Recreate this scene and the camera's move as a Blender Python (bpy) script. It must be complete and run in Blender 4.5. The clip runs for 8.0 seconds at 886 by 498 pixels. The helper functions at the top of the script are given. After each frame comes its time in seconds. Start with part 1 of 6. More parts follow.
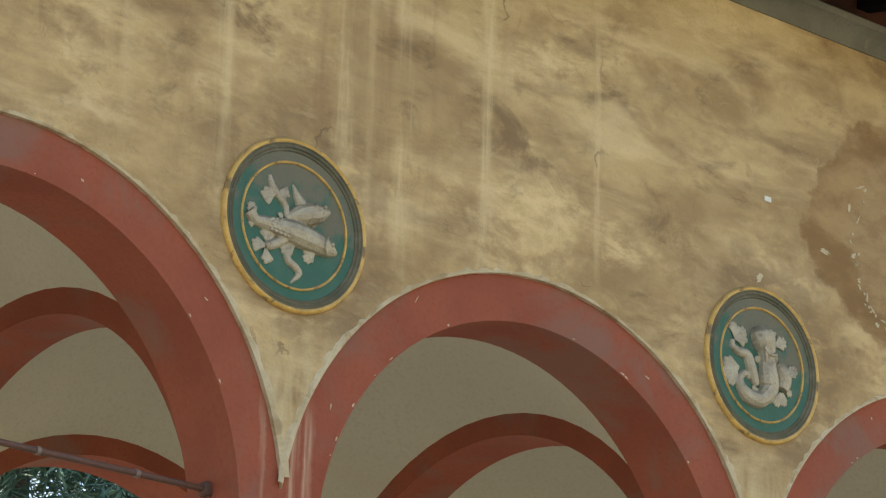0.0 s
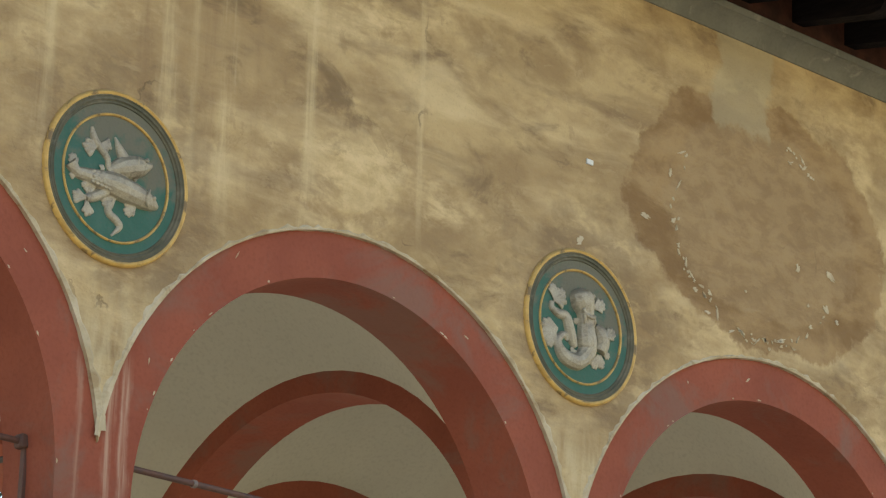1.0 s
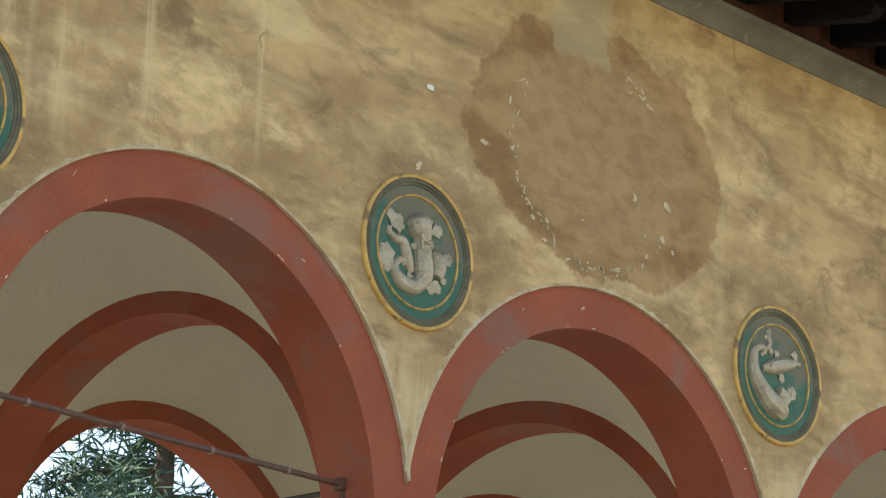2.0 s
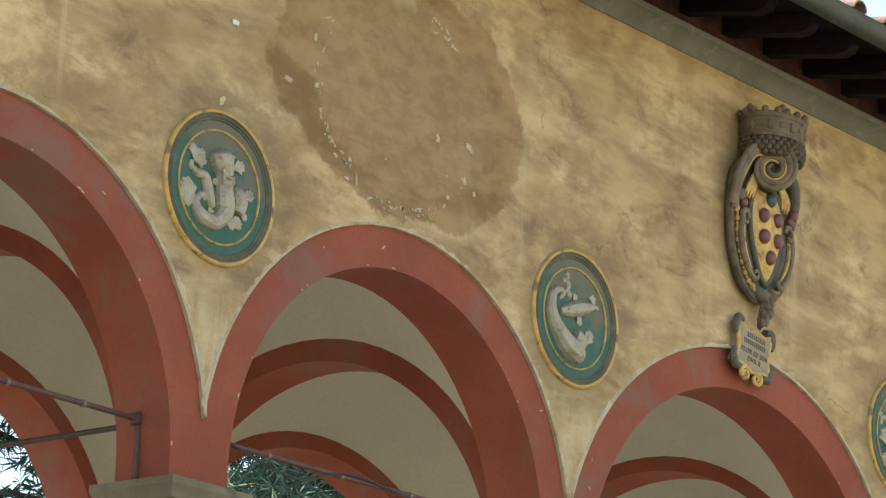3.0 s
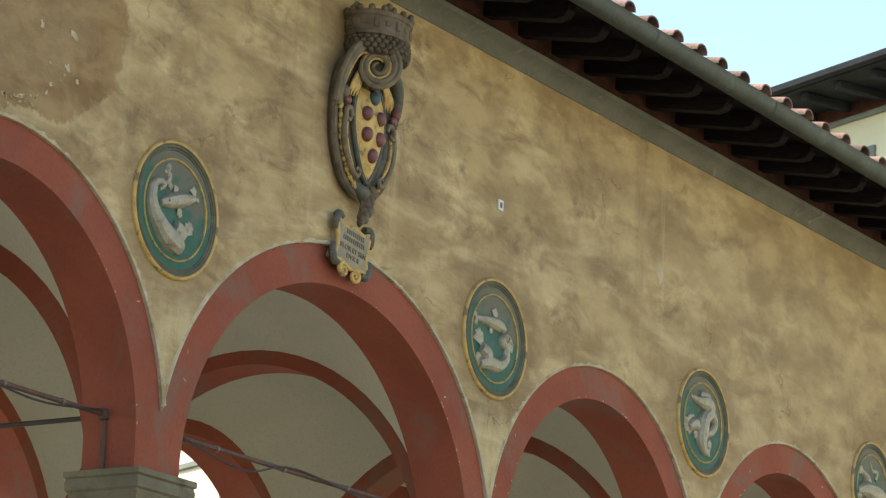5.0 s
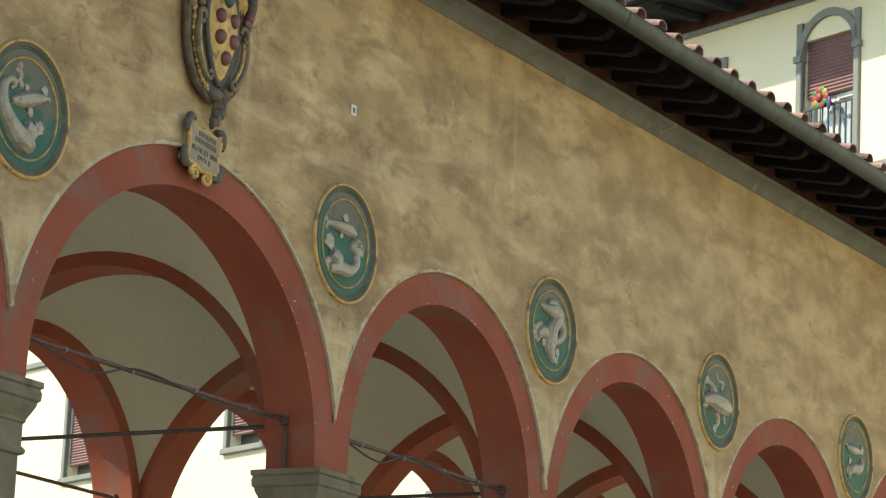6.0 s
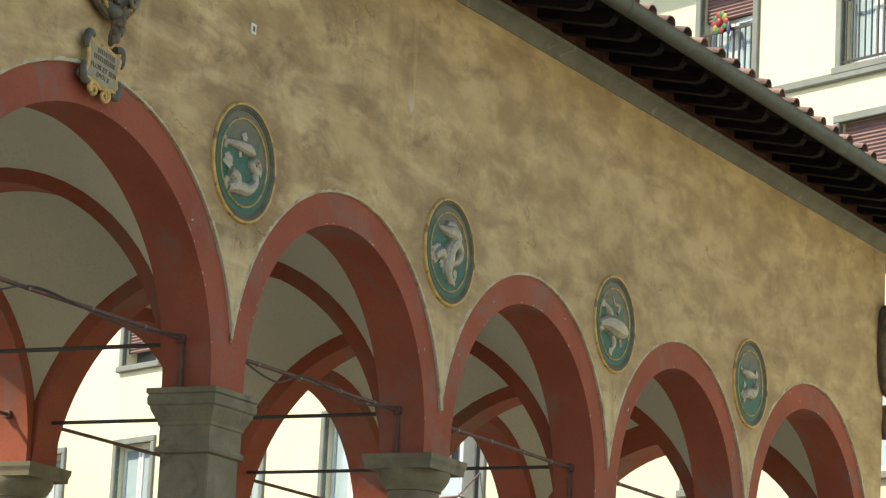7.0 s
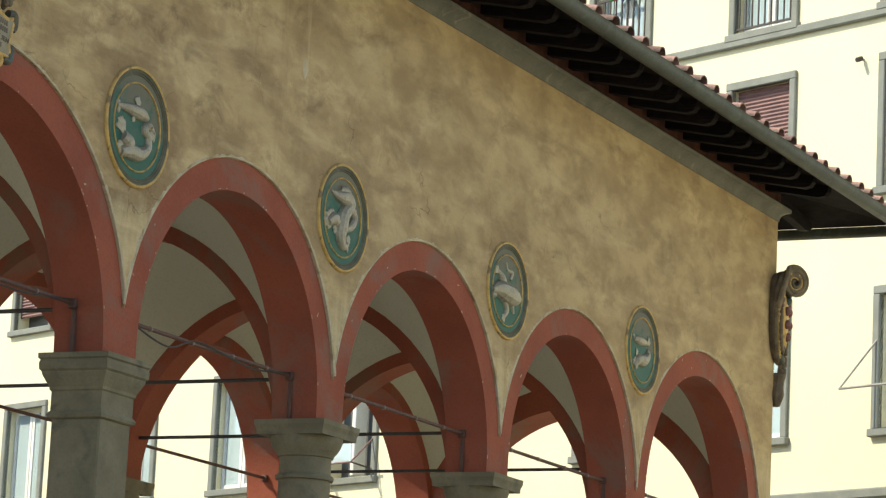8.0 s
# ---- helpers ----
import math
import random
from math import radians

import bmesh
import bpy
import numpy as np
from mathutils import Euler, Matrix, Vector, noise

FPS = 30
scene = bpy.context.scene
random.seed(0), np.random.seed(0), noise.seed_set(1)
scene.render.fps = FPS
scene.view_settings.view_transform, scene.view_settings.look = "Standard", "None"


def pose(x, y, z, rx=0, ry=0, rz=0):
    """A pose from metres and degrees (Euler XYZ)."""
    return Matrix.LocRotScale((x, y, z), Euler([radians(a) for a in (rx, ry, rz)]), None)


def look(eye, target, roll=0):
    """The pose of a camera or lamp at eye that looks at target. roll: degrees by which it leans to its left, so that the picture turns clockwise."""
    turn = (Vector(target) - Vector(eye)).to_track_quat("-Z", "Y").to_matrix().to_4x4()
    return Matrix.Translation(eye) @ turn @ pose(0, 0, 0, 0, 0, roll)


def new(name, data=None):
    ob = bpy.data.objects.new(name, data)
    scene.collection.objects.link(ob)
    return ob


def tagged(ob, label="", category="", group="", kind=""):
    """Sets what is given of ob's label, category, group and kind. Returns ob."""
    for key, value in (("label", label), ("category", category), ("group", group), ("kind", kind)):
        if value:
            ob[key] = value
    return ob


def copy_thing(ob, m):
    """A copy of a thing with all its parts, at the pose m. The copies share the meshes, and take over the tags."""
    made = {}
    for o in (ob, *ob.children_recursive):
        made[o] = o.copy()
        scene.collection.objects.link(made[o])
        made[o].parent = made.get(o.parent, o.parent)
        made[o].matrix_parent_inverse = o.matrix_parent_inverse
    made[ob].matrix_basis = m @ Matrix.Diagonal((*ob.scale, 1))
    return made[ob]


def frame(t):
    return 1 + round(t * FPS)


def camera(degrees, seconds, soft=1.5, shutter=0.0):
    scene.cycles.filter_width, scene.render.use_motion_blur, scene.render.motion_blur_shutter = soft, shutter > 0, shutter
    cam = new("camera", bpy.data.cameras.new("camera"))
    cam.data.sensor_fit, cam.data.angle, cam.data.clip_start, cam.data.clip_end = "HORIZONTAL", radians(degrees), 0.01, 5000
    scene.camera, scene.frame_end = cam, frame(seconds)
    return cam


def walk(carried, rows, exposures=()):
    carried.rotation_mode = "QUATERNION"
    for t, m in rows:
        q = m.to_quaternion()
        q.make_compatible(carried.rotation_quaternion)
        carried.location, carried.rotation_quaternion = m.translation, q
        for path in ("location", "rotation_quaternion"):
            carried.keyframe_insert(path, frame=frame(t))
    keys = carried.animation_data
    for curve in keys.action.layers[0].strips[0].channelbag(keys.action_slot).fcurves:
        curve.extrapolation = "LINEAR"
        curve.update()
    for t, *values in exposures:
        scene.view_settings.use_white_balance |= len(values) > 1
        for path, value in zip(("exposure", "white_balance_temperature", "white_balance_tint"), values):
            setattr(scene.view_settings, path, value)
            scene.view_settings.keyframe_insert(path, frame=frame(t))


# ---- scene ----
cam = camera(15.67, 8.0, soft=1.3)
EYE = (-9.467, -12.498, 1.6)
# seconds, heading from +y towards +x, rise, lean (degrees)
PATH = [
    (0.0, 39.96, 18.8, 1.76),
    (0.5, 41.95, 18.42, 1.75),
    (1.0, 43.33, 18.15, 1.86),
    (1.2, 43.81, 17.92, 1.95),
    (2.3, 47.39, 16.58, 2.2),
    (2.5, 48.01, 16.39, 2.28),
    (3.0, 50.13, 15.94, 2.4),
    (3.5, 52.45, 15.89, 2.3),
    (4.0, 54.32, 15.51, 2.17),
    (4.5, 55.67, 14.95, 2.2),
    (5.0, 57.55, 14.34, 2.3),
    (5.2, 58.26, 14.0, 2.35),
    (6.3, 60.86, 12.32, 2.75),
    (6.5, 61.17, 12.02, 2.82),
    (7.0, 62.26, 11.45, 2.88),
    (7.5, 63.4, 11.06, 2.82),
    (8.0, 64.22, 10.94, 2.78),
]


def aim(yaw, rise, lean):
    return pose(*EYE, 90 + rise, 0, -yaw) @ pose(0, 0, 0, 0, 0, lean)


walk(cam, [(t, aim(y, p, r)) for t, y, p, r in PATH], exposures=[(0.0, 1.98, 7980, 10), (2.5, 2.06, 7950, 10), (3.5, 2.12, 7750, 8), (4.5, 1.91, 7500, 5), (5.0, 1.80, 7450, 5), (6.5, 1.63, 7650, 6), (8.0, 1.48, 7500, 6)])

# ---- light ----
world = bpy.data.worlds.new("sky")
scene.world = world
world.use_nodes = True
wn = world.node_tree
sky = wn.nodes.new("ShaderNodeTexSky")
sky.sky_type, sky.sun_disc = "NISHITA", False
sky.air_density, sky.dust_density, sky.ozone_density = 1.0, 0.3, 1.6
SUN_UP, SUN_AZ = 46.0, -38.0  # degrees above the horizon; from +y towards +x
sky.sun_elevation, sky.sun_rotation = radians(SUN_UP), radians(SUN_AZ)
wn.nodes["Background"].inputs["Strength"].default_value = 0.115
wn.links.new(sky.outputs["Color"], wn.nodes["Background"].inputs["Color"])
sun = new("sun", bpy.data.lights.new("sun", "SUN"))
sun.data.energy, sun.data.angle, sun.data.color = 2.3, radians(1.0), (1.0, 0.92, 0.80)
sun_dir = Vector((math.sin(radians(SUN_AZ)) * math.cos(radians(SUN_UP)), math.cos(radians(SUN_AZ)) * math.cos(radians(SUN_UP)), math.sin(radians(SUN_UP))))
sun.matrix_world = look(sun_dir * 60, (0, 0, 0))

# ---- materials ----
def graph(name, rough=0.8, metal=0.0):
    m = bpy.data.materials.new(name)
    m.use_nodes = True
    nt = m.node_tree
    b = nt.nodes["Principled BSDF"]
    b.inputs["Roughness"].default_value, b.inputs["Metallic"].default_value = rough, metal
    return m, nt, b


def coords(nt, scale=(1, 1, 1)):
    tc = nt.nodes.new("ShaderNodeTexCoord")
    mp = nt.nodes.new("ShaderNodeMapping")
    mp.inputs["Scale"].default_value = scale
    nt.links.new(tc.outputs["Object"], mp.inputs["Vector"])
    return mp.outputs["Vector"]


def tex_noise(nt, vec, scale, detail=5, rough=0.55, distort=0.0):
    n = nt.nodes.new("ShaderNodeTexNoise")
    n.inputs["Scale"].default_value, n.inputs["Detail"].default_value = scale, detail
    n.inputs["Roughness"].default_value, n.inputs["Distortion"].default_value = rough, distort
    nt.links.new(vec, n.inputs["Vector"])
    return n.outputs["Fac"]


def ramp(nt, fac, lo, hi):
    r = nt.nodes.new("ShaderNodeMapRange")
    r.interpolation_type = "SMOOTHSTEP"
    r.inputs["From Min"].default_value, r.inputs["From Max"].default_value = lo, hi
    nt.links.new(fac, r.inputs["Value"])
    return r.outputs["Result"]


def calc(nt, op, a, b=0.0, c=0.0):
    n = nt.nodes.new("ShaderNodeMath")
    n.operation = op
    for i, v in enumerate((a, b, c)):
        if isinstance(v, (int, float)):
            n.inputs[i].default_value = v
        else:
            nt.links.new(v, n.inputs[i])
    return n.outputs[0]


def blend(nt, fac, a, b):
    n = nt.nodes.new("ShaderNodeMix")
    n.data_type = "RGBA"
    if isinstance(fac, (int, float)):
        n.inputs["Factor"].default_value = fac
    else:
        nt.links.new(fac, n.inputs["Factor"])
    for socket, v in (("A", a), ("B", b)):
        s = [i for i in n.inputs if i.name == socket and i.type == "RGBA"][0]
        if isinstance(v, tuple):
            s.default_value = (*v[:3], 1)
        else:
            nt.links.new(v, s)
    return [o for o in n.outputs if o.type == "RGBA"][0]


def relief(nt, b, height, strength, distance=0.02):
    n = nt.nodes.new("ShaderNodeBump")
    n.inputs["Strength"].default_value, n.inputs["Distance"].default_value = strength, distance
    nt.links.new(height, n.inputs["Height"])
    nt.links.new(n.outputs["Normal"], b.inputs["Normal"])


def mottled(name, c1, c2, scale=3.0, rough=0.8, bump=0.3, metal=0.0, stain=None, stain_scale=1.2, cut=(0.5, 0.7), each=0.0, fine=40.0, stretch=(1, 1, 1)):
    """Two tones by noise, stains with soft edges, fine grain in colour and relief."""
    m, nt, b = graph(name, rough, metal)
    v = coords(nt, stretch)
    col = blend(nt, ramp(nt, tex_noise(nt, v, scale), 0.32, 0.68), c1, c2)
    grain = tex_noise(nt, v, fine, 3)
    col = blend(nt, calc(nt, "MULTIPLY", ramp(nt, grain, 0.45, 0.75), 0.3), col, tuple(0.6 * x for x in c1))
    if stain:
        col = blend(nt, calc(nt, "MULTIPLY", ramp(nt, tex_noise(nt, v, stain_scale, 7, 0.65, 0.6), *cut), 0.85), col, stain)
    if each:
        info = nt.nodes.new("ShaderNodeObjectInfo")
        hsv = nt.nodes.new("ShaderNodeHueSaturation")
        nt.links.new(ramp_lin(nt, info.outputs["Random"], 1 - each, 1 + each), hsv.inputs["Value"])
        nt.links.new(col, hsv.inputs["Color"])
        col = hsv.outputs["Color"]
    nt.links.new(col, b.inputs["Base Color"])
    nt.links.new(ramp_lin(nt, grain, rough - 0.12, min(1.0, rough + 0.12)), b.inputs["Roughness"])
    relief(nt, b, calc(nt, "ADD", grain, tex_noise(nt, v, fine / 6, 4)), bump, 0.01)
    return m


def ramp_lin(nt, fac, lo, hi):
    r = nt.nodes.new("ShaderNodeMapRange")
    r.inputs["To Min"].default_value, r.inputs["To Max"].default_value = lo, hi
    nt.links.new(fac, r.inputs["Value"])
    return r.outputs["Result"]


def ochre_plaster():
    m, nt, b = graph("ochre_plaster", 0.9)
    v = coords(nt)
    xyz = nt.nodes.new("ShaderNodeSeparateXYZ")
    nt.links.new(v, xyz.inputs[0])
    X, Z = xyz.outputs["X"], xyz.outputs["Z"]
    flat = coords(nt, (0.75, 1.0, 1.35))
    big = tex_noise(nt, flat, 0.8, 5, 0.55, 0.2)
    mid = tex_noise(nt, flat, 2.1, 7, 0.62, 0.25)
    small = tex_noise(nt, flat, 6.5, 6, 0.65, 0.3)
    # trowelled, cloudy wash: pale yellow over brown ochre
    col = blend(nt, ramp(nt, mid, 0.36, 0.62), (0.34, 0.232, 0.118), (0.51, 0.375, 0.195))
    col = blend(nt, calc(nt, "MULTIPLY", ramp(nt, big, 0.48, 0.64), 0.6), col, (0.35, 0.24, 0.125))
    pale = calc(nt, "MULTIPLY", ramp(nt, tex_noise(nt, flat, 1.25, 8, 0.64, 0.25), 0.47, 0.68), ramp(nt, small, 0.34, 0.62))
    col = blend(nt, calc(nt, "MULTIPLY", pale, 0.75), col, (0.74, 0.575, 0.325))
    smoke = ramp(nt, tex_noise(nt, coords(nt, (1.0, 1.0, 1.6)), 1.7, 8, 0.64, 0.5), 0.54, 0.68)
    col = blend(nt, calc(nt, "MULTIPLY", smoke, 0.8), col, (0.185, 0.122, 0.068))
    # brushed strokes falling to one side, and worn-through wash with crisp edges
    strokes = coords(nt, (0.6, 1.0, 2.2))
    strokes.node.inputs["Rotation"].default_value = (0, radians(-24), 0)
    smear = ramp(nt, tex_noise(nt, strokes, 1.9, 5, 0.58, 0.5), 0.50, 0.72)
    col = blend(nt, calc(nt, "MULTIPLY", smear, 0.6), col, (0.225, 0.15, 0.085))
    light = ramp(nt, tex_noise(nt, strokes, 1.2, 5, 0.58, 0.4), 0.50, 0.70)
    col = blend(nt, calc(nt, "MULTIPLY", light, 0.55), col, (0.74, 0.585, 0.34))
    flake = ramp(nt, tex_noise(nt, flat, 3.4, 9, 0.70, 0.6), 0.585, 0.605)
    col = blend(nt, calc(nt, "MULTIPLY", flake, 0.16), col, (0.60, 0.47, 0.27))
    bare = ramp(nt, tex_noise(nt, coords(nt, (1.1, 1.0, 0.9)), 2.7, 9, 0.72, 0.8), 0.60, 0.625)
    col = blend(nt, calc(nt, "MULTIPLY", bare, 0.25), col, (0.245, 0.155, 0.08))
    # browner and more even towards the far bays
    far = calc(nt, "MULTIPLY", ramp(nt, X, 8.0, 17.0), 0.5)
    col = blend(nt, far, col, blend(nt, ramp(nt, mid, 0.34, 0.64), (0.35, 0.255, 0.142), (0.47, 0.355, 0.20)))
    wob = calc(nt, "SUBTRACT", tex_noise(nt, v, 2.2, 6, 0.65), 0.5)
    # pale lime runs in the wedges between the arches
    wedge = calc(nt, "MULTIPLY", calc(nt, "SUBTRACT", 1.0, ramp(nt, calc(nt, "ADD", Z, wob), 6.1, 6.65)), ramp(nt, tex_noise(nt, coords(nt, (5.0, 1.0, 0.8)), 1.2, 6, 0.65), 0.36, 0.60))
    col = blend(nt, calc(nt, "MULTIPLY", wedge, 0.75), col, (0.60, 0.50, 0.31))
    # smoky grime with ragged edges round the reliefs
    grime = 0.0
    for x0, amount in ((0.0, 0.55), (3.44, 0.6), (6.88, 0.5), (10.966, 0.5), (14.406, 0.4), (17.846, 0.35), (21.286, 0.3)):
        gx = calc(nt, "SUBTRACT", X, x0 + 0.05)
        gz = calc(nt, "SUBTRACT", Z, 7.10)
        g = calc(nt, "SQRT", calc(nt, "ADD", calc(nt, "MULTIPLY", gx, gx), calc(nt, "MULTIPLY", gz, gz)))
        g = calc(nt, "ADD", g, calc(nt, "MULTIPLY", wob, 0.9))
        grime = calc(nt, "MAXIMUM", grime, calc(nt, "MULTIPLY", calc(nt, "SUBTRACT", 1.0, ramp(nt, g, 0.48, 0.80)), amount))
    col = blend(nt, calc(nt, "MULTIPLY", grime, ramp(nt, small, 0.36, 0.55)), col, (0.20, 0.135, 0.078))
    # rain streaks below the roof, pale ones and brown ones
    thin = ramp(nt, tex_noise(nt, coords(nt, (9.0, 1.0, 0.55)), 1.0, 6, 0.68), 0.36, 0.66)
    for runs, tone, share in (
        (((-1.15, 0.14, 0.5), (-0.50, 0.09, 0.8), (0.30, 0.10, 0.8), (0.46, 0.06, 0.6), (0.70, 0.08, 1.0), (1.29, 0.07, 1.0), (2.12, 0.035, 0.7), (8.38, 0.10, 0.4), (9.45, 0.12, 0.5), (13.62, 0.05, 0.5), (6.3, 0.12, 0.3)), (0.66, 0.53, 0.31), 0.75),
        (((0.12, 0.12, 0.7), (0.56, 0.09, 0.8), (0.86, 0.10, 0.45), (-0.75, 0.12, 0.4), (1.42, 0.05, 0.4), (13.22, 0.14, 0.7), (12.2, 0.08, 0.3), (8.1, 0.16, 0.5)), (0.25, 0.155, 0.085), 0.6),
    ):
        drips = 0.0
        for x0, w, amount in runs:
            d = calc(nt, "ABSOLUTE", calc(nt, "SUBTRACT", calc(nt, "ADD", X, calc(nt, "MULTIPLY", wob, 0.09)), x0))
            drips = calc(nt, "MAXIMUM", drips, calc(nt, "MULTIPLY", calc(nt, "SUBTRACT", 1.0, ramp(nt, d, 0.3 * w, w)), amount))
        drips = calc(nt, "MULTIPLY", calc(nt, "MULTIPLY", drips, thin), ramp(nt, calc(nt, "ADD", Z, calc(nt, "MULTIPLY", wob, 2.0)), 6.7, 7.7))
        col = blend(nt, calc(nt, "MULTIPLY", drips, share), col, tone)
    # one large damp patch: orange-brown skirt, greyer heart, old repair above
    dx = calc(nt, "DIVIDE", calc(nt, "SUBTRACT", X, 5.07), 1.24)
    dz = calc(nt, "DIVIDE", calc(nt, "SUBTRACT", Z, 8.08), 0.86)
    r = calc(nt, "SQRT", calc(nt, "ADD", calc(nt, "MULTIPLY", dx, dx), calc(nt, "MULTIPLY", dz, dz)))
    r = calc(nt, "ADD", r, calc(nt, "MULTIPLY", wob, 0.55))
    damp = calc(nt, "SUBTRACT", 1.0, ramp(nt, r, 0.95, 1.0))
    col = blend(nt, calc(nt, "MULTIPLY", damp, 0.85), col, blend(nt, ramp(nt, mid, 0.40, 0.60), (0.225, 0.13, 0.058), (0.36, 0.235, 0.115)))
    heart = calc(nt, "SUBTRACT", 1.0, ramp(nt, r, 0.70, 0.77))
    col = blend(nt, calc(nt, "MULTIPLY", heart, 0.75), col, blend(nt, ramp(nt, small, 0.38, 0.60), (0.30, 0.20, 0.105), (0.385, 0.268, 0.143)))
    xw = calc(nt, "ADD", X, calc(nt, "MULTIPLY", wob, 0.7))
    repair = calc(nt, "MULTIPLY", calc(nt, "SUBTRACT", ramp(nt, xw, 4.58, 4.66), ramp(nt, xw, 5.13, 5.2)), ramp(nt, calc(nt, "ADD", Z, calc(nt, "MULTIPLY", wob, 0.6)), 8.60, 8.70))
    col = blend(nt, calc(nt, "MULTIPLY", repair, 0.6), col, blend(nt, small, (0.40, 0.345, 0.22), (0.47, 0.41, 0.27)))
    # squarish mended places round two roundels
    for x0, x1, z0, z1 in ((10.42, 11.5, 6.4, 7.58), (13.94, 14.9, 6.4, 7.58)):
        e = calc(nt, "MULTIPLY", calc(nt, "SUBTRACT", ramp(nt, xw, x0, x0 + 0.06), ramp(nt, xw, x1 - 0.06, x1)), calc(nt, "SUBTRACT", 1.0, ramp(nt, calc(nt, "ADD", Z, calc(nt, "MULTIPLY", wob, 0.3)), z1 - 0.06, z1)))
        col = blend(nt, calc(nt, "MULTIPLY", calc(nt, "MULTIPLY", e, ramp(nt, Z, 6.4, 6.9)), 0.4), col, (0.31, 0.215, 0.115))
    # cracks and pin holes
    cr = nt.nodes.new("ShaderNodeTexVoronoi")
    cr.feature = "DISTANCE_TO_EDGE"
    cr.inputs["Scale"].default_value = 0.9
    wv = nt.nodes.new("ShaderNodeVectorMath")
    wv.operation = "MULTIPLY_ADD"
    nn = nt.nodes.new("ShaderNodeTexNoise")
    nn.inputs["Scale"].default_value, nn.inputs["Detail"].default_value = 2.4, 6
    nt.links.new(v, nn.inputs["Vector"])
    nt.links.new(nn.outputs["Color"], wv.inputs[0])
    wv.inputs[1].default_value = (0.7, 0.7, 0.7)
    nt.links.new(v, wv.inputs[2])
    nt.links.new(wv.outputs[0], cr.inputs["Vector"])
    crack = calc(nt, "MULTIPLY", calc(nt, "SUBTRACT", 1.0, ramp(nt, cr.outputs["Distance"], 0.002, 0.007)), ramp(nt, tex_noise(nt, v, 1.3, 3), 0.56, 0.64))
    col = blend(nt, calc(nt, "MULTIPLY", crack, 0.5), col, (0.14, 0.10, 0.06))
    grain = tex_noise(nt, v, 55, 3)
    col = blend(nt, calc(nt, "MULTIPLY", ramp(nt, grain, 0.5, 0.8), 0.22), col, (0.22, 0.16, 0.09))
    nt.links.new(col, b.inputs["Base Color"])
    h = calc(nt, "ADD", calc(nt, "MULTIPLY", mid, 1.6), calc(nt, "MULTIPLY", grain, 0.10))
    h = calc(nt, "ADD", h, calc(nt, "MULTIPLY", small, 0.7))
    h = calc(nt, "SUBTRACT", h, calc(nt, "MULTIPLY", crack, 0.3))
    relief(nt, b, h, 0.6, 0.035)
    return m


PLASTER = ochre_plaster()
RED = mottled("red_limewash", (0.318, 0.090, 0.053), (0.258, 0.070, 0.042), 1.6, 0.85, 0.3, stain=(0.225, 0.115, 0.085), stain_scale=1.3, cut=(0.48, 0.64))
def run_down(m, streaks, colour, top):
    """Pale washed-down streaks at given x on an upright painted face."""
    nt = m.node_tree
    b = nt.nodes["Principled BSDF"]
    old = b.inputs["Base Color"].links[0].from_socket
    v = coords(nt)
    xyz = nt.nodes.new("ShaderNodeSeparateXYZ")
    nt.links.new(v, xyz.inputs[0])
    wob = calc(nt, "MULTIPLY", calc(nt, "SUBTRACT", tex_noise(nt, v, 3.0, 5, 0.6), 0.5), 0.12)
    x = calc(nt, "ADD", xyz.outputs["X"], wob)
    f = 0.0
    for x0, w, amount in streaks:
        d = calc(nt, "ABSOLUTE", calc(nt, "SUBTRACT", x, x0))
        f = calc(nt, "MAXIMUM", f, calc(nt, "MULTIPLY", calc(nt, "SUBTRACT", 1.0, ramp(nt, d, 0.2 * w, w)), amount))
    f = calc(nt, "MULTIPLY", f, calc(nt, "SUBTRACT", 1.0, ramp(nt, xyz.outputs["Z"], top - 0.25, top)))
    f = calc(nt, "MULTIPLY", f, ramp(nt, tex_noise(nt, coords(nt, (16, 1, 0.6)), 1.0, 5, 0.65), 0.38, 0.6))
    f = calc(nt, "MULTIPLY", f, calc(nt, "SUBTRACT", 1.0, ramp(nt, xyz.outputs["Y"], 0.03, 0.06)))
    nt.links.new(blend(nt, f, old, colour), b.inputs["Base Color"])


run_down(RED, [(0.08, 0.05, 0.8), (0.17, 0.05, 0.9), (-0.12, 0.03, 0.4), (8.2, 0.05, 0.3), (8.7, 0.04, 0.35), (12.1, 0.04, 0.3)], (0.50, 0.33, 0.24), 6.2)
LIME = mottled("white_lime_edge", (0.58, 0.51, 0.37), (0.46, 0.38, 0.24), 6, 0.9, 0.6, stain=(0.33, 0.24, 0.13), stain_scale=4, cut=(0.50, 0.66))
VAULT = mottled("grey_white_vault", (0.55, 0.55, 0.455), (0.50, 0.505, 0.42), 0.8, 0.9, 0.12, stain=(0.49, 0.48, 0.395), stain_scale=0.7)
STONE = mottled("grey_sandstone", (0.225, 0.20, 0.135), (0.165, 0.148, 0.10), 4, 0.85, 0.4, stain=(0.085, 0.08, 0.065), stain_scale=2.5)
CORNICE = mottled("weathered_cornice", (0.20, 0.20, 0.165), (0.15, 0.15, 0.125), 3, 0.85, 0.4, stain=(0.28, 0.27, 0.22), stain_scale=5, cut=(0.58, 0.7))
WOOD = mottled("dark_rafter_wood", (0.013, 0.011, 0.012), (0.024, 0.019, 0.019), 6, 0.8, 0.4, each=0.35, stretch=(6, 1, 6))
BOARD = mottled("dark_eave_boards", (0.014, 0.012, 0.013), (0.022, 0.018, 0.018), 5, 0.85, 0.4)
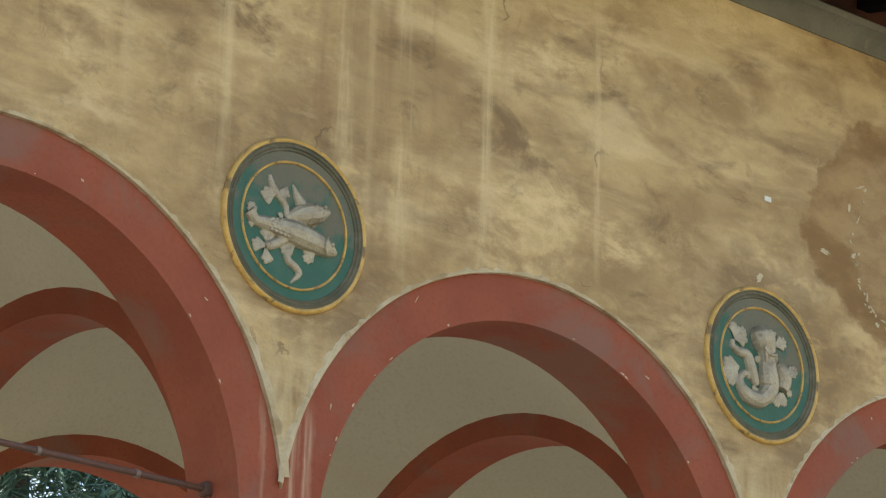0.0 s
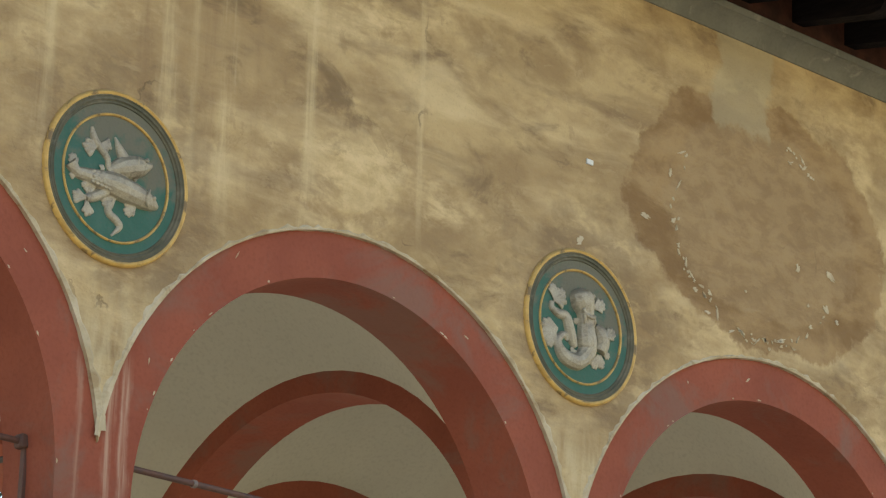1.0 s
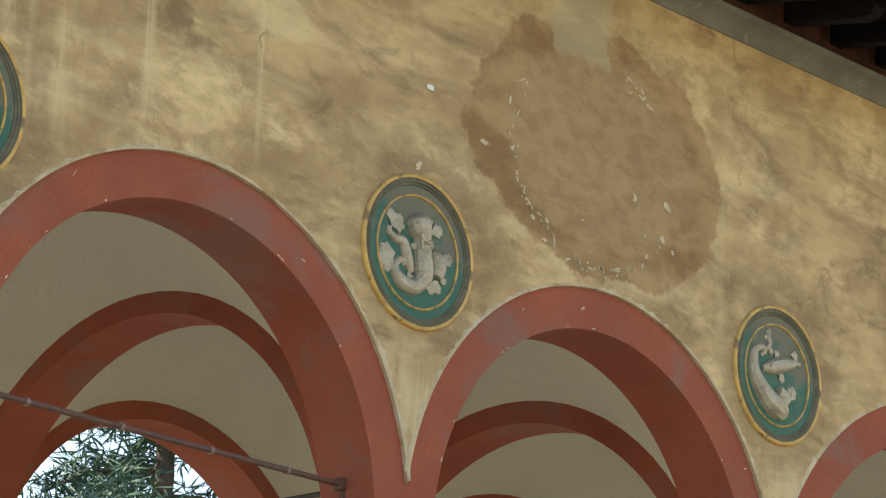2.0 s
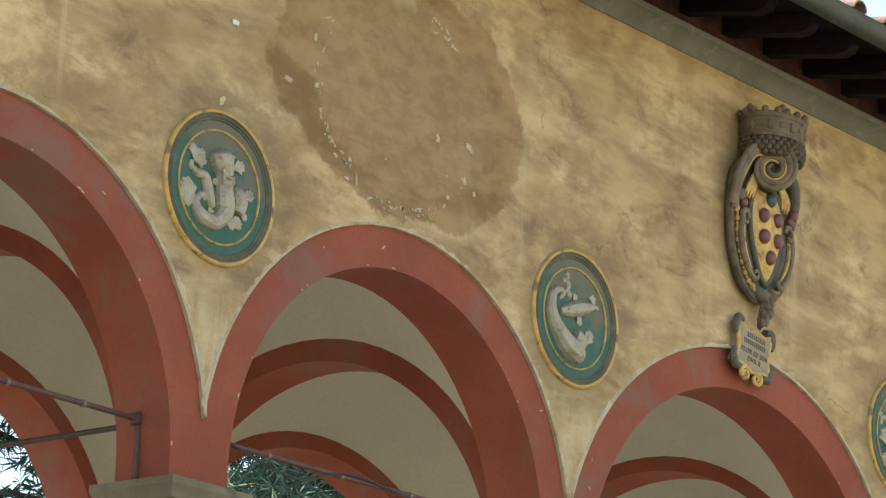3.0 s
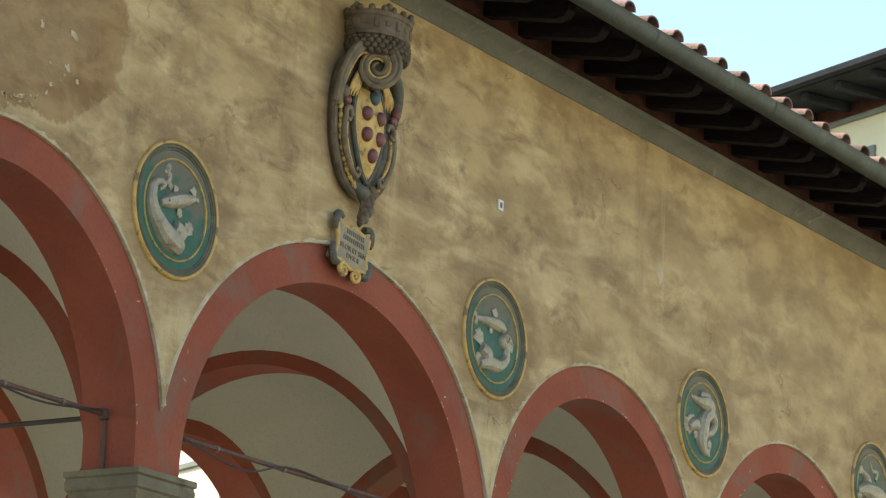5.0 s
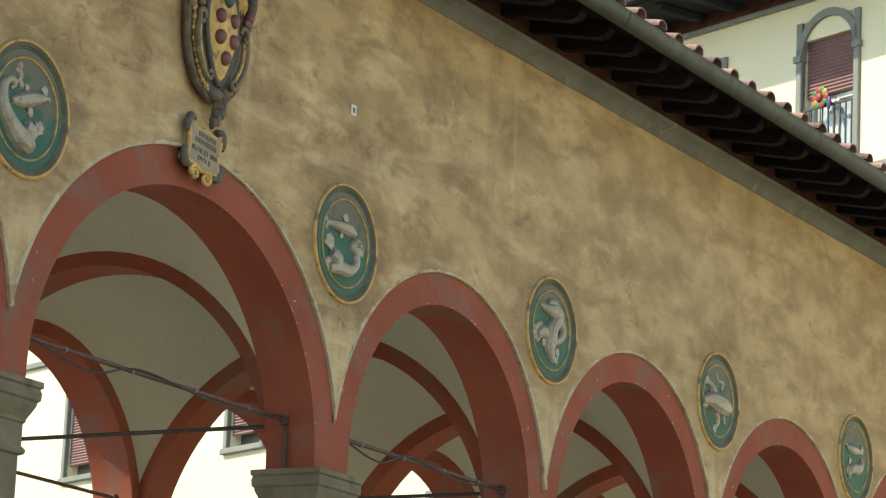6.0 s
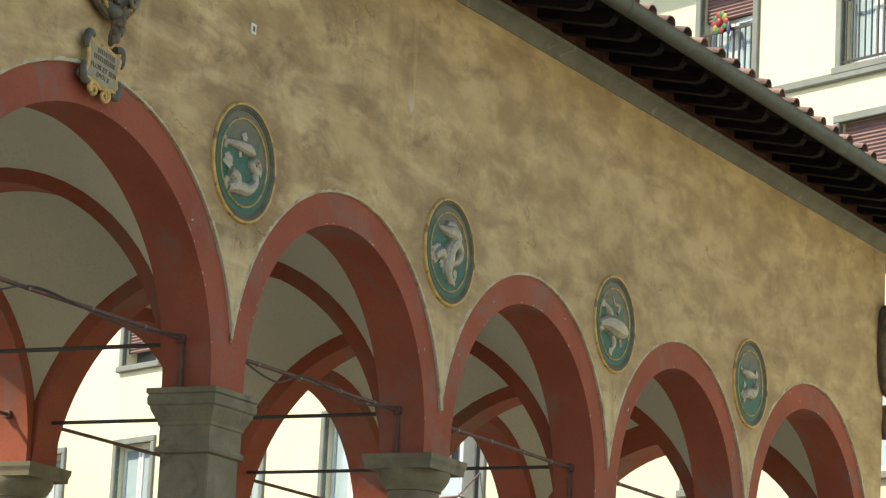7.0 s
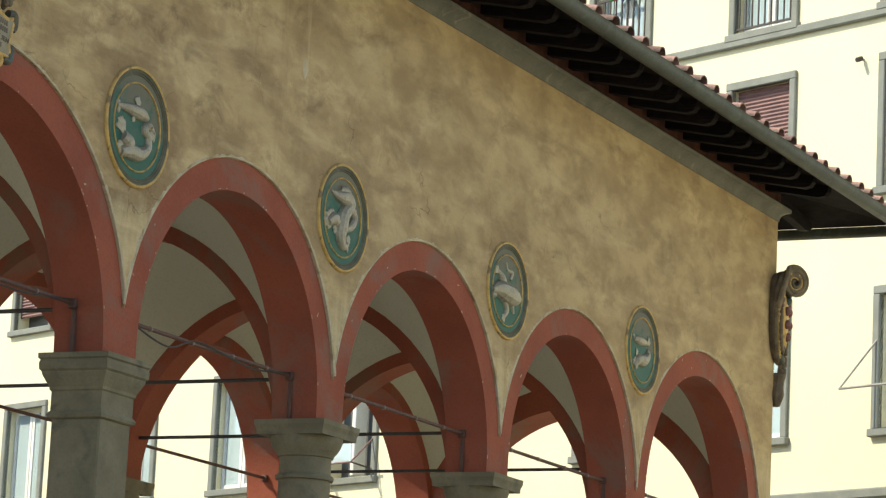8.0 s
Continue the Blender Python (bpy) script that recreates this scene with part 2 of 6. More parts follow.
BRICK = mottled("red_brick_frieze", (0.11, 0.045, 0.03), (0.05, 0.026, 0.02), 5, 0.9, 0.4, each=0.2)
TILE = mottled("terracotta_tile", (0.29, 0.165, 0.135), (0.17, 0.105, 0.09), 6, 0.9, 0.5, stain=(0.075, 0.07, 0.055), stain_scale=5, cut=(0.48, 0.60), each=0.4)
GUTTER = mottled("green_copper_gutter", (0.024, 0.032, 0.027), (0.042, 0.055, 0.046), 3, 0.55, 0.15, stain=(0.07, 0.105, 0.085), stain_scale=2.5, cut=(0.58, 0.72))
GOLD = mottled("gilt_ochre_paint", (0.68, 0.44, 0.13), (0.50, 0.31, 0.09), 11, 0.5, 0.5, stain=(0.17, 0.12, 0.065), stain_scale=12, cut=(0.53, 0.64))
def worn_teal():
    """Teal paint, worn to grey-brown dust over the upper part of each piece."""
    m, nt, b = graph("teal_green_paint", 0.6)
    v = coords(nt)
    xyz = nt.nodes.new("ShaderNodeSeparateXYZ")
    nt.links.new(v, xyz.inputs[0])
    cloud = tex_noise(nt, v, 7.0, 6, 0.6, 0.3)
    col = blend(nt, ramp(nt, cloud, 0.35, 0.65), (0.030, 0.120, 0.088), (0.048, 0.135, 0.105))
    worn = calc(nt, "ADD", calc(nt, "MULTIPLY", xyz.outputs["Z"], 0.9), calc(nt, "ADD", cloud, calc(nt, "MULTIPLY", xyz.outputs["X"], 0.25)))
    col = blend(nt, calc(nt, "MULTIPLY", ramp(nt, worn, 0.50, 0.74), 0.9), col, (0.150, 0.138, 0.098))
    grain = tex_noise(nt, v, 60, 3)
    col = blend(nt, calc(nt, "MULTIPLY", ramp(nt, grain, 0.52, 0.75), 0.35), col, (0.10, 0.10, 0.075))
    nt.links.new(col, b.inputs["Base Color"])
    relief(nt, b, grain, 0.25, 0.01)
    return m


TEAL = worn_teal()
SLATE = mottled("grey_green_moulding", (0.135, 0.125, 0.085), (0.085, 0.09, 0.062), 6, 0.65, 0.25, stain=(0.19, 0.175, 0.13), stain_scale=5)
RELIEF = mottled("white_glazed_terracotta", (0.44, 0.40, 0.30), (0.34, 0.305, 0.225), 9, 0.45, 0.5, stain=(0.19, 0.165, 0.12), stain_scale=12, cut=(0.52, 0.66))
BROWN = mottled("brown_carved_stone", (0.20, 0.15, 0.095), (0.11, 0.082, 0.052), 9, 0.75, 0.5, stain=(0.07, 0.055, 0.04), stain_scale=8)
BLUEGREY = mottled("blue_grey_paint", (0.085, 0.10, 0.085), (0.075, 0.072, 0.055), 8, 0.65, 0.35, stain=(0.15, 0.11, 0.06), stain_scale=9, cut=(0.46, 0.62))
DARKSTONE = mottled("dark_brown_stone", (0.13, 0.095, 0.06), (0.075, 0.057, 0.038), 9, 0.8, 0.5, stain=(0.20, 0.13, 0.05), stain_scale=9, cut=(0.56, 0.7))
STRAP = mottled("light_brown_stone", (0.25, 0.195, 0.12), (0.16, 0.125, 0.08), 9, 0.75, 0.5, stain=(0.10, 0.08, 0.055), stain_scale=8)
BALL = mottled("dull_red_glaze", (0.22, 0.085, 0.075), (0.17, 0.065, 0.06), 8, 0.4, 0.2)
BLUE = mottled("blue_glaze", (0.07, 0.11, 0.12), (0.05, 0.085, 0.09), 8, 0.4, 0.2)
MARBLE = mottled("inscribed_pale_stone", (0.34, 0.29, 0.20), (0.26, 0.22, 0.145), 8, 0.7, 0.3)
LETTER = mottled("dark_lettering", (0.17, 0.14, 0.10), (0.145, 0.12, 0.085), 8, 0.8, 0.1)
IRON = mottled("rusty_iron", (0.13, 0.06, 0.045), (0.085, 0.05, 0.042), 9, 0.7, 0.4)
BLACK = mottled("dark_iron", (0.035, 0.03, 0.03), (0.055, 0.045, 0.04), 9, 0.6, 0.2)
CREAM = mottled("cream_render", (0.72, 0.68, 0.48), (0.69, 0.645, 0.455), 0.5, 0.9, 0.1, stain=(0.68, 0.64, 0.48), stain_scale=0.4)
SURROUND = mottled("grey_stone_surround", (0.21, 0.225, 0.20), (0.17, 0.185, 0.165), 3, 0.8, 0.2)
SHUTTER = mottled("dusty_red_roller", (0.20, 0.11, 0.105), (0.16, 0.09, 0.09), 3, 0.6, 0.1)
WHITE = mottled("white_window_paint", (0.72, 0.73, 0.70), (0.66, 0.67, 0.64), 4, 0.5, 0.05)
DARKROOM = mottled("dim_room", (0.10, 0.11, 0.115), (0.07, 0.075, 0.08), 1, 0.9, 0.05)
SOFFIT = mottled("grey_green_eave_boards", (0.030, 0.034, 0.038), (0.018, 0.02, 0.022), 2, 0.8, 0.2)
PAVING = mottled("grey_paving", (0.17, 0.16, 0.14), (0.13, 0.125, 0.11), 2, 0.85, 0.3)
GROUND = mottled("street_stone", (0.24, 0.215, 0.18), (0.19, 0.17, 0.14), 1, 0.9, 0.3)
LEAF = mottled("pine_needles", (0.045, 0.105, 0.072), (0.075, 0.15, 0.095), 0.9, 0.7, 0.2)
BARK = mottled("bark", (0.12, 0.085, 0.06), (0.08, 0.055, 0.04), 6, 0.9, 0.6)
CLIP = mottled("dull_grey_clip", (0.20, 0.16, 0.14), (0.14, 0.115, 0.10), 6, 0.5, 0.1)
LAMPGREY = mottled("grey_lamp_metal", (0.30, 0.29, 0.27), (0.22, 0.215, 0.20), 6, 0.4, 0.1)

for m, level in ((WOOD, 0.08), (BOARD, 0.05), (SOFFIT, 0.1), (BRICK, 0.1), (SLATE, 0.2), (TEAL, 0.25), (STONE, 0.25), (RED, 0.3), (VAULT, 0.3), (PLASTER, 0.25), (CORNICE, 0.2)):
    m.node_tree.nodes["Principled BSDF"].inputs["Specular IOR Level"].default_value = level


def window_glass():
    m, nt, b = graph("window_glass", 0.04)
    b.inputs["Base Color"].default_value = (0.55, 0.68, 0.72, 1)
    b.inputs["Metallic"].default_value = 0.0
    b.inputs["Transmission Weight"].default_value = 0.55
    b.inputs["IOR"].default_value = 1.8
    return m


GLASS = window_glass()


def scaly(m, scale):
    """Low scale-like relief and dirt in the cells, over the grain that the material has."""
    nt = m.node_tree
    b = nt.nodes["Principled BSDF"]
    vo = nt.nodes.new("ShaderNodeTexVoronoi")
    vo.inputs["Scale"].default_value = scale
    nt.links.new(coords(nt, (1.0, 0.4, 1.4)), vo.inputs["Vector"])
    old = b.inputs["Base Color"].links[0].from_socket
    nt.links.new(blend(nt, calc(nt, "MULTIPLY", ramp(nt, vo.outputs["Distance"], 0.35, 0.8), 0.22), old, (0.15, 0.13, 0.095)), b.inputs["Base Color"])
    bump = b.inputs["Normal"].links[0].from_node
    nt.links.new(calc(nt, "SUBTRACT", bump.inputs["Height"].links[0].from_socket, calc(nt, "MULTIPLY", vo.outputs["Distance"], 0.25)), bump.inputs["Height"])


scaly(RELIEF, 100.0)


def darkened(m, colour, amount):
    """Darkens what looks upwards: shade of surfaces lit mostly from below, put into colour."""
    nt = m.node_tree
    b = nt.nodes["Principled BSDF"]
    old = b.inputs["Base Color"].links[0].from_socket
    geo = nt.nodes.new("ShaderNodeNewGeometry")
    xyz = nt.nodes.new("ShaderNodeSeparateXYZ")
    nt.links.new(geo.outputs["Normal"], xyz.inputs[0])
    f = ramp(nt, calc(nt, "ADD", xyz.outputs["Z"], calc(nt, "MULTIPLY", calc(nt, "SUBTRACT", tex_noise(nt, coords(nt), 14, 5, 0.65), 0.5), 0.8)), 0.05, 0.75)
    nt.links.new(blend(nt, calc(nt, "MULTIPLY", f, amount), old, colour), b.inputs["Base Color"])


# top faces of reliefs, gilding and straps get their shade as paint
darkened(RELIEF, (0.15, 0.135, 0.10), 0.8)
darkened(GOLD, (0.20, 0.145, 0.08), 0.4)
darkened(STRAP, (0.11, 0.09, 0.065), 0.5)


def plain(name, c, rough=0.5):
    return mottled(name, c, tuple(0.85 * x for x in c), 9, rough, 0.05)


P_RED, P_YEL, P_GRN, P_VIO = plain("red_foil", (0.28, 0.015, 0.02)), plain("yellow_foil", (0.32, 0.22, 0.02)), plain("green_foil", (0.015, 0.15, 0.03)), plain("violet_foil", (0.05, 0.03, 0.12))


# ---- mesh helpers ----
def part(name, bm, material, parent=None, label="", smooth=True):
    me = bpy.data.meshes.new(name)
    bmesh.ops.recalc_face_normals(bm, faces=bm.faces)
    bm.to_mesh(me)
    bm.free()
    me.materials.append(material)
    if smooth:
        me.polygons.foreach_set("use_smooth", [True] * len(me.polygons))
        me.set_sharp_from_angle(angle=radians(38))
    ob = new(name, me)
    ob.parent = parent
    if label:
        ob["label"] = label
    return ob


def thing(name, m, label, category, group="", kind=""):
    ob = new(name)
    ob.matrix_basis = m
    ob.empty_display_size = 0.1
    return tagged(ob, label, category, group, kind)


def box(bm, x0, x1, y0, y1, z0, z1, bevel=0.0):
    vs = [bm.verts.new((x, y, z)) for x in (x0, x1) for y in (y0, y1) for z in (z0, z1)]
    fs = [bm.faces.new([vs[i] for i in q]) for q in ((0, 1, 3, 2), (4, 6, 7, 5), (0, 4, 5, 1), (2, 3, 7, 6), (0, 2, 6, 4), (1, 5, 7, 3))]
    if bevel:
        bmesh.ops.bevel(bm, geom=list({e for f in fs for e in f.edges}), offset=bevel, segments=1, affect="EDGES")
    return bm


def boxed(*a, **k):
    return box(bmesh.new(), *a, **k)


def lathe(profile, n=72, axis="y", bm=None, closed=False):
    """Turns (r, h) round the y axis (h towards -y) or the z axis (h up)."""
    bm = bm or bmesh.new()
    rings = []
    for r, h in profile:
        ring = []
        for i in range(n):
            a = 2 * math.pi * i / n
            ring.append(bm.verts.new((r * math.cos(a), -h, r * math.sin(a)) if axis == "y" else (r * math.cos(a), r * math.sin(a), h)))
        rings.append(ring)
    pairs = list(zip(rings, rings[1:])) + ([(rings[-1], rings[0])] if closed else [])
    for a, b in pairs:
        for i in range(n):
            bm.faces.new((a[i], a[(i + 1) % n], b[(i + 1) % n], b[i]))
    if not closed:
        bm.faces.new(rings[0])
        bm.faces.new(rings[-1])
    return bm


def spline(pts, n):
    """Catmull-Rom through tuples of any length."""
    pts = [np.array(p, float) for p in pts]
    q = [2 * pts[0] - pts[1], *pts, 2 * pts[-1] - pts[-2]]
    out = []
    for i in range(len(pts) - 1):
        a, b, c, d = q[i:i + 4]
        for k in range(n):
            t = k / n
            out.append(0.5 * (2 * b + (c - a) * t + (2 * a - 5 * b + 4 * c - d) * t * t + (3 * b - a - 3 * c + d) * t ** 3))
    return out + [pts[-1]]


def sweep(bm, pts, depth=0.7, y=0.0, n=6, sides=10):
    """A tapering body in the xz plane along (x, z, radius); its thickness towards y is radius * depth."""
    line = spline([(*p, 0.0)[:4] for p in pts], n)
    rings = []
    for i, p in enumerate(line):
        d = line[min(i + 1, len(line) - 1)][:2] - line[max(i - 1, 0)][:2]
        d = d / (np.linalg.norm(d) + 1e-9)
        r = max(p[2], 0.002)
        rings.append([bm.verts.new((p[0] - d[1] * r * math.cos(a), y - p[3] - r * depth * math.sin(a), p[1] + d[0] * r * math.cos(a))) for a in (2 * math.pi * k / sides for k in range(sides))])
    for a, b in zip(rings, rings[1:]):
        for k in range(sides):
            bm.faces.new((a[k], a[(k + 1) % sides], b[(k + 1) % sides], b[k]))
    bm.faces.new(rings[0])
    bm.faces.new(rings[-1])
    return bm


def rod(a, b, r, n=10, bm=None):
    bm = bm or bmesh.new()
    a, b = Vector(a), Vector(b)
    q = (b - a).to_track_quat("Z", "Y").to_matrix()
    rings = [[bm.verts.new(p + q @ Vector((r * math.cos(2 * math.pi * k / n), r * math.sin(2 * math.pi * k / n), 0))) for k in range(n)] for p in (a, b)]
    for k in range(n):
        bm.faces.new((rings[0][k], rings[0][(k + 1) % n], rings[1][(k + 1) % n], rings[1][k]))
    bm.faces.new(rings[0])
    bm.faces.new(rings[1])
    return bm


def wire(pts, r, n=6, bm=None):
    bm = bm or bmesh.new()
    line = [Vector(p) for p in spline(pts, 8)]
    rings = []
    for i, p in enumerate(line):
        q = (line[min(i + 1, len(line) - 1)] - line[max(i - 1, 0)]).to_track_quat("Z", "Y").to_matrix()
        rings.append([bm.verts.new(p + q @ Vector((r * math.cos(2 * math.pi * k / n), r * math.sin(2 * math.pi * k / n), 0))) for k in range(n)])
    for a, b in zip(rings, rings[1:]):
        for k in range(n):
            bm.faces.new((a[k], a[(k + 1) % n], b[(k + 1) % n], b[k]))
    return bm


def ball(bm, c, r, squash=(1, 1, 1), seg=16):
    m = Matrix.Translation(c) @ Matrix.Diagonal((*[r * s for s in squash], 1))
    bmesh.ops.create_uvsphere(bm, u_segments=seg, v_segments=seg // 2 + 2, radius=1, matrix=m)
    return bm


def fused(name, bm, material, parent, label="", voxel=0.0026, smooth_steps=1):
    """Melts overlapping forms into one modelled body, as in clay."""
    me = bpy.data.meshes.new("tmp")
    bmesh.ops.recalc_face_normals(bm, faces=bm.faces)
    bm.to_mesh(me)
    bm.free()
    tmp = new("tmp", me)
    r = tmp.modifiers.new("fuse", "REMESH")
    r.mode, r.voxel_size, r.use_smooth_shade = "VOXEL", voxel, True
    k = tmp.modifiers.new("soften", "SMOOTH")
    k.factor, k.iterations = 0.5, smooth_steps
    out = bpy.data.meshes.new_from_object(tmp.evaluated_get(bpy.context.evaluated_depsgraph_get()))
    bpy.data.objects.remove(tmp)
    out.materials.clear()
    out.materials.append(material)
    o = new(name, out)
    o.parent = parent
    if label:
        o["label"] = label
    return o


# ---- plan of the loggia ----
PITCH, MIDDLE = 3.44, 4.086
WALL = 0.45                 # thickness of the arcade walls
DEPTH = 4.025               # between the axes of the two arcades
CAP = 5.26                  # top of the capitals
TOP = 9.27                  # underside of the cornice
HALF = 0.24                 # half of a pier's width
XL, XR = -7.51, 25.35       # outer corners
KNOTS = [-3.44, 0.0, 3.44, 6.88, 10.966, 14.406, 17.846, 21.286]
EDGES = [XL + 0.62, *KNOTS, XR - 0.62]
YR = WALL / 2 + DEPTH - WALL / 2   # inner face of the rear arcade


def bays():
    """For each arch: left and right limit, centre, half span, rise, band, height of the centre."""
    out = []
    for i in range(9):
        a, b = EDGES[i], EDGES[i + 1]
        if i == 4:
            out.append((a, b, (a + b) / 2, (b - a) / 2 - HALF, 1.66, 0.28, 5.30))
        elif i in (0, 8):
            mid = 23.16 if i == 8 else XL + XR - 23.16
            out.append((XL if i == 0 else a, XR if i == 8 else b, mid, 1.60, 1.60, 0.27, 5.44))
        else:
            out.append((a, b, (a + b) / 2, (b - a) / 2 - HALF, 1.51, 0.26, {1: 5.40, 3: 5.42}.get(i, 5.37)))
    return out


BAYS = bays()


def curve(mid, a, b, zc, n=48):
    return [(mid - a * math.cos(math.pi * i / n), zc + b * math.sin(math.pi * i / n)) for i in range(n + 1)]


def extrados(bay, x):
    lo, hi, mid, a, b, band, zc = bay
    u = min(1.0, abs(x - mid) / (a + band))
    return zc + (b + band) * math.sqrt(1 - u * u)


def arch_mesh(bay, y0, y1):
    """One red arch with its half piers, between its inner and its outer curve."""
    lo, hi, mid, a, b, band, zc = bay
    bm = bmesh.new()
    inner = [(mid - a, CAP), *curve(mid, a, b, zc), (mid + a, CAP)]
    xs = [lo + (mid - a - lo) * i / 4 for i in range(5)]
    low = [(x, CAP) for x in xs[:-1]] + inner + [(hi - (hi - mid - a) * i / 4, CAP) for i in range(3, -1, -1)]
    rows = []
    for x, z in low:
        top = max(extrados(bay, x), CAP + 0.3, z + 0.01)
        rows.append([bm.verts.new((x, y, q)) for y, q in ((y0, z), (y0, top), (y1, top), (y1, z))])
    for p, q in zip(rows, rows[1:]):
        for k in range(4):
            quad = (p[k], q[k], q[(k + 1) % 4], p[(k + 1) % 4])
            if len({tuple(v.co) for v in quad}) == 4:
                bm.faces.new(quad)
    bmesh.ops.remove_doubles(bm, verts=bm.verts, dist=0.0005)
    return bm


def spandrel_mesh(y0, y1, x0=XL, x1=XR):
    """The plastered wall over all arches."""
    bm = bmesh.new()
    line = []
    for bay in BAYS:
        lo, hi, mid, a, b, band, zc = bay
        n = 64
        for i in range(n + (bay is BAYS[-1])):
            x = lo + (hi - lo) * (1 - math.cos(math.pi * i / n)) / 2
            line.append((x, max(extrados(bay, x), CAP + 0.3)))
    prev = None
    for x, z in line:
        zs = [z + (TOP + 0.7 - z) * k / 6 for k in range(7)]
        col = [[bm.verts.new((x, y, q)) for q in zs] for y in (y0, y1)]
        if prev:
            for s in (0, 1):
                for k in range(6):
                    bm.faces.new((prev[s][k], col[s][k], col[s][k + 1], prev[s][k + 1]))
            bm.faces.new((prev[0][0], col[0][0], col[1][0], prev[1][0]))
        else:
            bm.faces.new((col[0][0], col[0][-1], col[1][-1], col[1][0]))
        prev = col
    bm.faces.new((prev[0][0], prev[0][-1], prev[1][-1], prev[1][0]))
    return bm


def rag(x, seed):
    return 0.5 + 0.5 * noise.fractal((x * 3.1, seed, 0.3), 1.0, 2.0, 4) * 1.6


def edge_mesh(bay, y0, seed):
    """Broken lime edge of the plaster along one arch, uneven in width."""
    lo, hi, mid, a, b, band, zc = bay
    bm = bmesh.new()
    rows = []
    n = 150
    for i in range(n + 1):
        t = math.pi * i / n
        ct, st = math.cos(t), math.sin(t)
        x, z = mid - (a + band) * ct, zc + (b + band) * st
        if x < lo + 0.004 or x > hi - 0.004 or z < CAP + 0.32:
            continue
        w = 0.006 + 0.040 * max(0.0, min(1.0, rag(i * 0.05, seed))) * (1.25 - 0.95 * st) + 0.022 * max(0.0, min(1.0, rag(i * 0.43, seed + 3))) ** 2
        w2 = 0.006 * rag(i * 0.3, seed + 5)
        nx, nz = -ct * b / max(a, b), st * a / max(a, b)
        rows.append([bm.verts.new(c) for c in ((x - nx * w2, y0 + 0.022, z - nz * w2), (x - nx * w2 * 0.4, y0 - 0.004, z), (x + nx * w * 0.6, y0 - 0.009, z + nz * w * 0.6), (x + nx * w, y0 + 0.001, z + nz * w))])
    for p, q in zip(rows, rows[1:]):
        for k in range(3):
            bm.faces.new((p[k], q[k], q[k + 1], p[k + 1]))
    return bm


def chip(bm, x, y, z, along, length, width, rs, thick=0.004):
    """One ragged flake lying on the wall, turned by along (radians)."""
    n = 15
    c, s = math.cos(along), math.sin(along)
    ring = []
    for k in range(n):
        a = 2 * math.pi * k / n
        u, w = length * math.cos(a) * rs.uniform(0.3, 1.25), width * math.sin(a) * rs.uniform(0.4, 1.2)
        ring.append((x + u * c - w * s, z + u * s + w * c))
    front = [bm.verts.new((px, y - thick, pz)) for px, pz in ring]
    back = [bm.verts.new((px, y + 0.003, pz)) for px, pz in ring]
    bm.faces.new(front)
    for k in range(n):
        bm.faces.new((front[k], front[(k + 1) % n], back[(k + 1) % n], back[k]))


# ---- ground ----
bm = bmesh.new()
bmesh.ops.create_grid(bm, x_segments=40, y_segments=40, size=900)
tagged(part("ground", bm, GROUND, smooth=False), "grey stone paving of the square", "ground", kind="structure")
plinth = tagged(part("loggia_floor", boxed(XL - 0.5, XR + 0.5, -0.5, DEPTH + WALL + 0.5, 0.0, 0.36, bevel=0.02), PAVING, smooth=False), "raised grey stone floor of the loggia", "floor", kind="structure")
for k, (w, h) in enumerate(((0.35, 0.24), (0.70, 0.12))):
    s = boxed(XL - 0.5 - w, XR + 0.5 + w, -0.5 - w, DEPTH + WALL + 0.5 + w, 0.002, h, bevel=0.015)
    part("step", s, STONE, plinth, smooth=False)

# ---- arcade walls, arches, vaults ----
wall_front = tagged(part("wall_front", spandrel_mesh(0.0, WALL), PLASTER, smooth=False), "weathered ochre plaster wall over red arches", "wall", kind="structure")
wall_rear = tagged(part("wall_rear", spandrel_mesh(YR, YR + WALL), PLASTER, smooth=False), "ochre plaster rear wall of the loggia", "wall", kind="structure")
for i, bay in enumerate(BAYS):
    part("arch", arch_mesh(bay, 0.02, WALL - 0.004), RED, wall_front, "red limewashed round arch")
    part("plaster_edge", edge_mesh(bay, 0.0, i * 7.3), LIME, wall_front, "broken white lime edge", smooth=False)
    part("arch", arch_mesh(bay, YR + 0.004, YR + WALL - 0.02), RED, wall_rear, "red limewashed round arch")

rs = random.Random(11)
bm = bmesh.new()
for a0, a1, n in ((146, 170, 6), (178, 202, 8), (205, 240, 20), (252, 300, 24), (44, 66, 12), (303, 330, 5)):
    for k in range(n):
        a = radians(a0 + (a1 - a0) * (k + rs.uniform(0, 0.8)) / n)
        chip(bm, 5.0 + 0.75 * math.cos(a) + rs.gauss(0, 0.03), 0.0, 8.0 + 0.70 * math.sin(a) + rs.gauss(0, 0.03), a + math.pi / 2 + rs.gauss(0, 0.5), rs.choice((0.008, 0.012, 0.018, 0.028, 0.045)), rs.uniform(0.006, 0.016), rs)
for x, z, l, w in ((5.40, 7.87, 0.035, 0.03), (5.72, 7.89, 0.06, 0.025), (5.67, 7.66, 0.03, 0.03), (3.98, 7.86, 0.05, 0.018), (5.5, 7.65, 0.015, 0.012), (3.42, 7.56, 0.04, 0.03), (4.9, 7.6, 0.012, 0.01), (1.0, 9.2, 0.04, 0.02), (5.78, 7.6, 0.018, 0.018)):
    chip(bm, x, 0.0, z, rs.uniform(-1, 1), l, w, rs)
tagged(part("lime_flakes", bm, LIME, wall_front, "broken white lime showing through the plaster", smooth=False), kind="stuff")
bm = bmesh.new()
